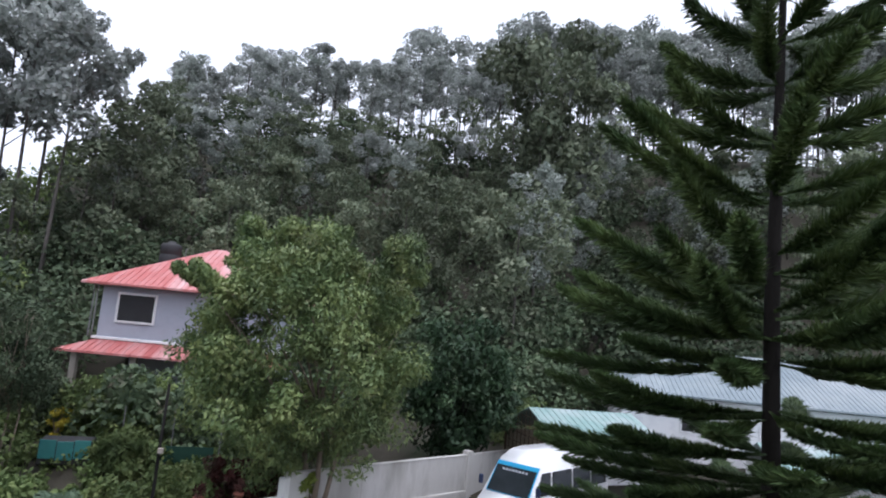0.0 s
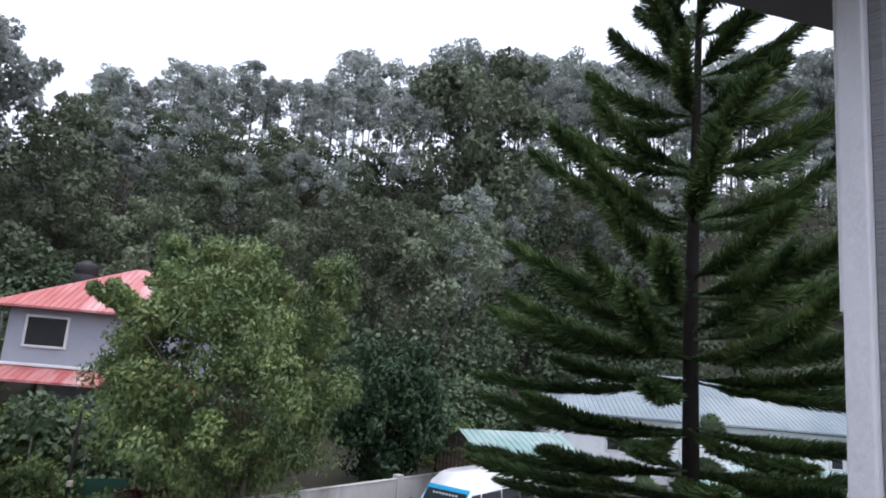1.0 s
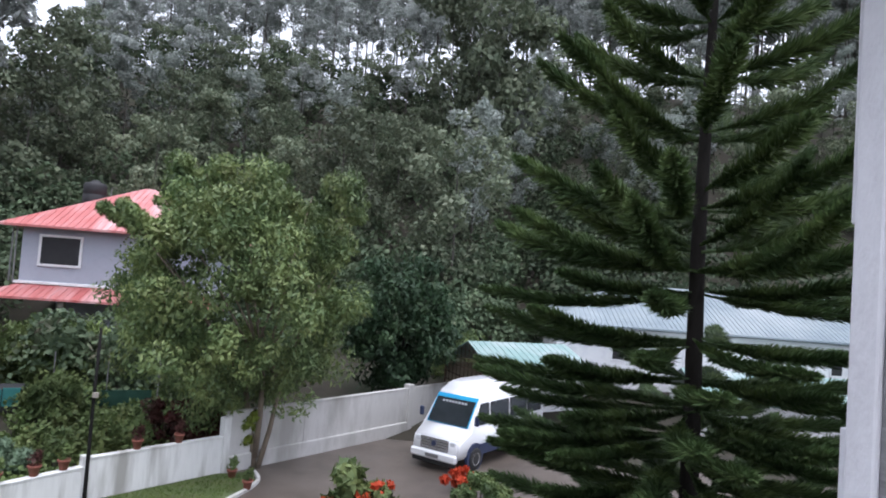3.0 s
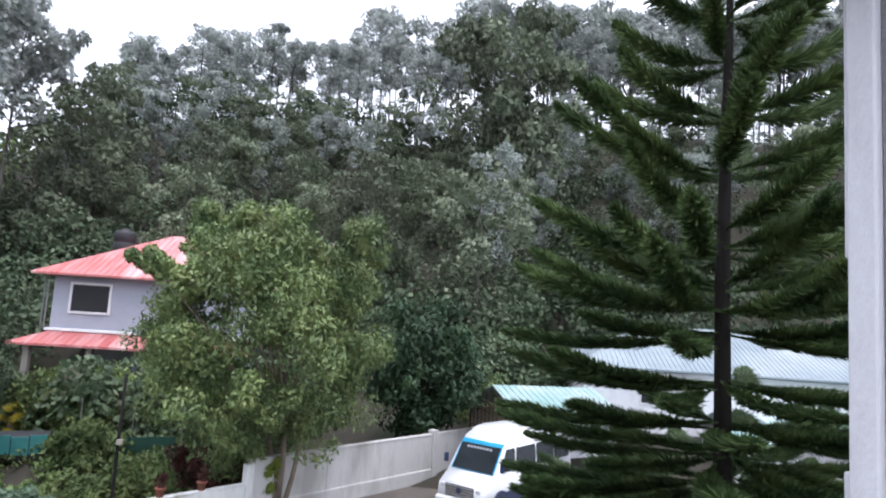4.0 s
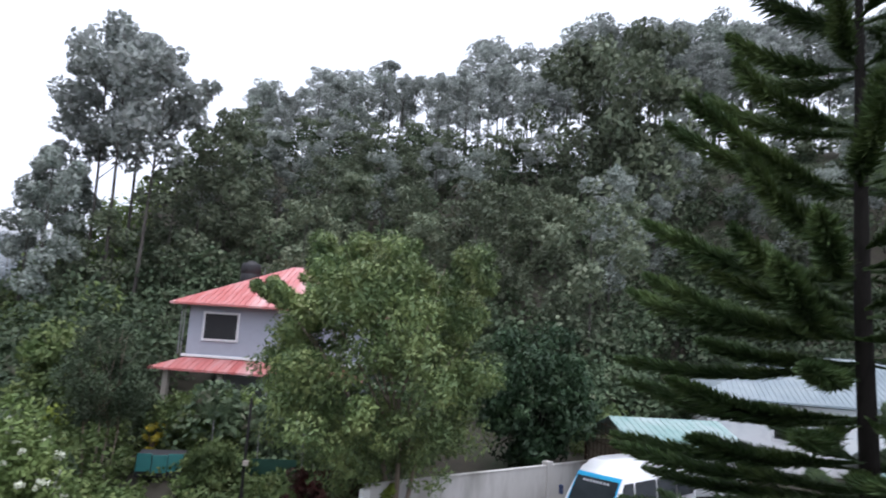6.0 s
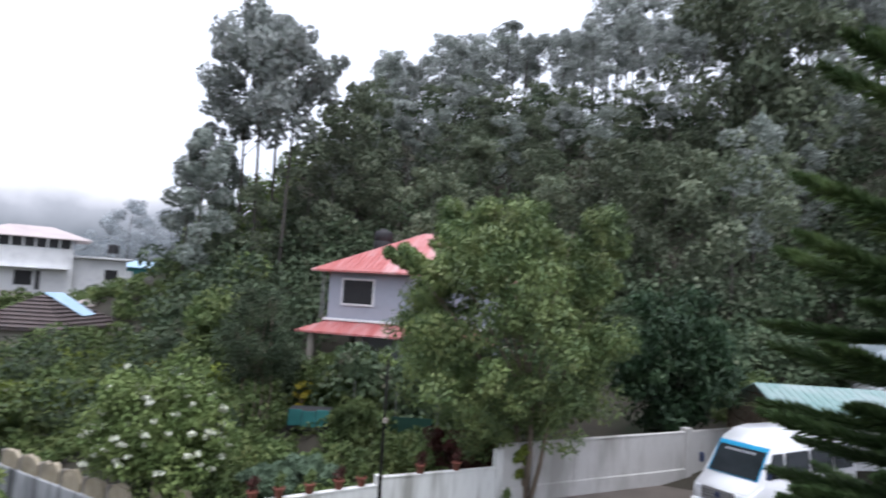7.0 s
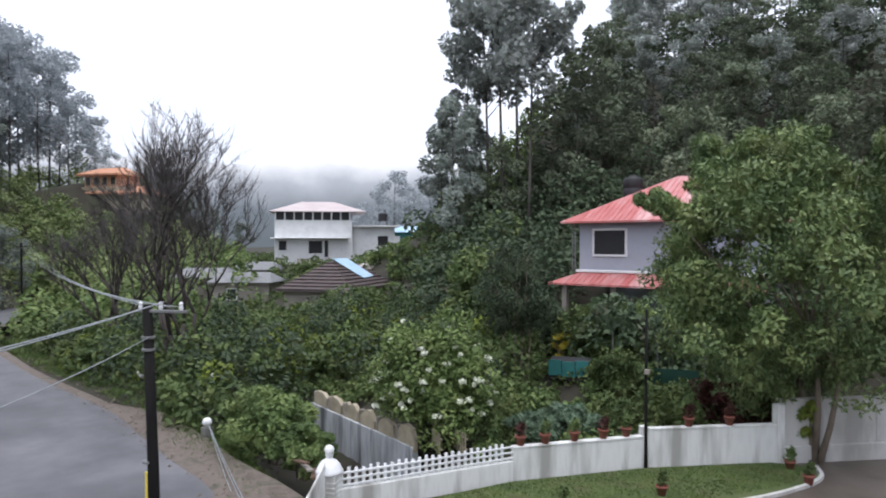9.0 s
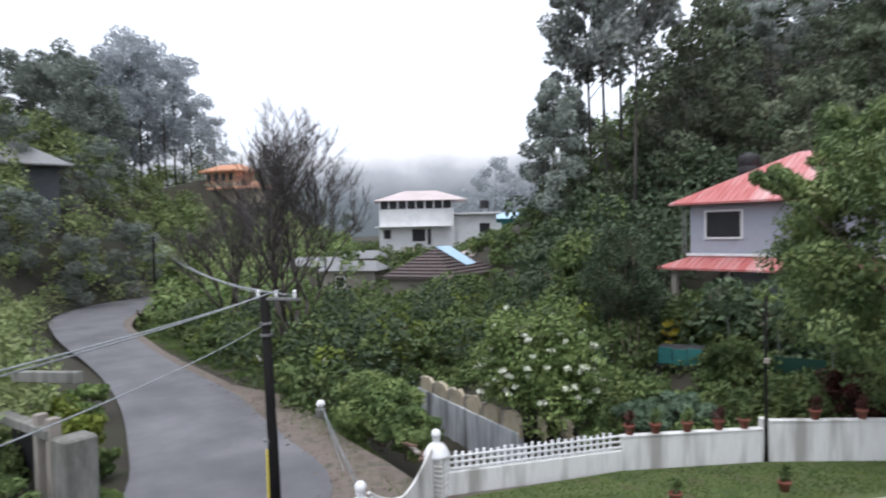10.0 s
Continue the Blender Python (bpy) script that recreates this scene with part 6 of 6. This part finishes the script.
for x, y, h in ((-22.4, 13.9, 0.85), (-18.6, 11.3, 0.32)):
    bo = thing("garden_bollard", (x, y, 0), 0, "short mossy post with a white ball top", "bollard", "ball-topped posts of the lane")
    bm = bmesh.new()
    box(bm, (0.28, 0.28, h + 0.2), (0, 0, h / 2 - 0.1), bevel=0.02)
    part("post", bm, STONE, bo)
    bm = bmesh.new()
    lathe(bm, [(0.001, h), (0.1, h + 0.03), (0.16, h + 0.14), (0.1, h + 0.26), (0.001, h + 0.29)], n=14)
    part("ball", bm, WHITE, bo, "white ball", True)
for k in range(3):
    lg = thing("pale_log", (-29.6 + 0.15 * k, 14.0 + 0.35 * k, 0.35 + 0.14 * (k == 1)), -8 + 5 * k, "pale barkless log lying beside the lane", "log", "logs beside the lane")
    bm = bmesh.new()
    tube(bm, [(-1.9, 0, 0.05), (0, 0.04, 0.1), (1.9, 0, 0)], [0.12, 0.11, 0.09], 8)
    part("log_body", bm, WHITEWALL, lg, "", True)
for k in range(4):
    pk = thing("old_plank", at(-49.0 - 0.8 * k, 15.6 + 0.5 * k, 0.35), 130 + 8 * k, "weathered brown plank leaning in the bush", "plank", "old planks in the bush")
    bm = bmesh.new()
    box(bm, (2.4, 0.14, 0.05), (0, 0, 0.15), Matrix.Rotation(radians(14), 4, "Y"), 0.008)
    part("board", bm, RUST if k % 2 else BEIGE, pk)
for k in range(3):
    wire("slack_wire", sag(at(-58.6, 21.5, 0.45), at(-54.8 - k, 14.6 + k, 0.05), 0.08), 0.011, "slack pale wire of a fallen fence")

gp = thing("bank_gateway", at(-79.6, 16.2, 0), 12, "old grey gateway pillars with a dark mossy wall", "gateway")
for x in (-0.25, 0.35):
    bm = bmesh.new()
    box(bm, (0.2, 0.25, 2.3), (x, 0, 1.2), bevel=0.02)
    part("pillar", bm, BEIGE, gp)
bm = bmesh.new()
box(bm, (0.6, 0.7, 2.0), (0.85, 0.2, 1.0), bevel=0.05)
part("stone_pier", bm, STONE, gp)
bm = bmesh.new()
box(bm, (2.6, 0.3, 0.22), (-0.9, 0.0, 2.0), bevel=0.02)
part("lintel", bm, STONE, gp)
# Near-black sheet added to stand for the unlit gap behind the pillars.
bm = bmesh.new()
box(bm, (2.4, 0.1, 1.2), (-1.2, 0.3, 1.2))
part("unlit_gap_sheet", bm, DARK, gp)
bm = bmesh.new()
box(bm, (3.2, 0.2, 0.25), (-0.9, 0.4, 3.0), Matrix.Rotation(radians(-6), 4, "Y"), 0.02)
part("beam", bm, STONE, gp)

for k, (a, d, r) in enumerate(((-76.3, 18.6, 0.55), (-77.5, 20.5, 0.8), (-83.5, 15.5, 0.9), (-81.5, 18.5, 1.0), (-79, 22.5, 0.9), (-76.8, 24.5, 0.8), (-75.8, 15.8, 0.35))):
    bush("bank_bush", at(a, d, 0.1), "yellow-green shrub on the bank by the old gateway", (r, r, r * 0.75), 30, 80, 0.17, 0.07, L_LIME if k % 3 == 1 else L_BUSH, 400 + k)

for k, az in enumerate((-39.3, -37.2)):
    pf = thing("picket_panel", at(az, 19.0, 0.0), -30 + 8 * k, "small pale picket panel below the flowering bush", "fence", "picket panels in the garden")
    for j in range(5):
        bm = bmesh.new()
        box(bm, (0.07, 0.03, 0.6), (0.15 * j - 0.3, 0, 0.3), bevel=0.006)
        part("picket", bm, TAN, pf)
    for z in (0.15, 0.45):
        bm = bmesh.new()
        box(bm, (0.78, 0.03, 0.05), (0, 0.032, z), bevel=0.005)
        part("rail", bm, TAN, pf)

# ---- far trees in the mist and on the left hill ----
# Haze is painted into these leaves: pale blue-grey base colours for the far eucalyptus.
L_MIST = leaf_material("haze_pale_leaves", [(0.3, 0.33, 0.34), (0.4, 0.43, 0.45), (0.52, 0.55, 0.57)], spread=0.1, through_light=0.4)
# Hill leaves lightened and greyed, a thinner haze put into the colour.
L_HILL = leaf_material("haze_greyed_leaves", [(0.13, 0.155, 0.13), (0.18, 0.205, 0.175), (0.23, 0.255, 0.22)], spread=0.15)
mist_trees = [eucalyptus("pale_eucalyptus_tree", 71 + i, 17.0, 0.22, 3.0, L_MIST, 105, "tall eucalyptus in the mist, leaves painted pale with haze", 26) for i in range(2)]
hill_trees = [eucalyptus("hill_tree", 81 + i, 13.0, 0.1, 3.3, L_HILL, 170, "dense tree on the far hillside, greyed by painted haze", 28) for i in range(2)]
for p in mist_trees + hill_trees:
    first[id(p)] = True
    p["group"] = "trees of the far hillside"
R = np.random.default_rng(5)
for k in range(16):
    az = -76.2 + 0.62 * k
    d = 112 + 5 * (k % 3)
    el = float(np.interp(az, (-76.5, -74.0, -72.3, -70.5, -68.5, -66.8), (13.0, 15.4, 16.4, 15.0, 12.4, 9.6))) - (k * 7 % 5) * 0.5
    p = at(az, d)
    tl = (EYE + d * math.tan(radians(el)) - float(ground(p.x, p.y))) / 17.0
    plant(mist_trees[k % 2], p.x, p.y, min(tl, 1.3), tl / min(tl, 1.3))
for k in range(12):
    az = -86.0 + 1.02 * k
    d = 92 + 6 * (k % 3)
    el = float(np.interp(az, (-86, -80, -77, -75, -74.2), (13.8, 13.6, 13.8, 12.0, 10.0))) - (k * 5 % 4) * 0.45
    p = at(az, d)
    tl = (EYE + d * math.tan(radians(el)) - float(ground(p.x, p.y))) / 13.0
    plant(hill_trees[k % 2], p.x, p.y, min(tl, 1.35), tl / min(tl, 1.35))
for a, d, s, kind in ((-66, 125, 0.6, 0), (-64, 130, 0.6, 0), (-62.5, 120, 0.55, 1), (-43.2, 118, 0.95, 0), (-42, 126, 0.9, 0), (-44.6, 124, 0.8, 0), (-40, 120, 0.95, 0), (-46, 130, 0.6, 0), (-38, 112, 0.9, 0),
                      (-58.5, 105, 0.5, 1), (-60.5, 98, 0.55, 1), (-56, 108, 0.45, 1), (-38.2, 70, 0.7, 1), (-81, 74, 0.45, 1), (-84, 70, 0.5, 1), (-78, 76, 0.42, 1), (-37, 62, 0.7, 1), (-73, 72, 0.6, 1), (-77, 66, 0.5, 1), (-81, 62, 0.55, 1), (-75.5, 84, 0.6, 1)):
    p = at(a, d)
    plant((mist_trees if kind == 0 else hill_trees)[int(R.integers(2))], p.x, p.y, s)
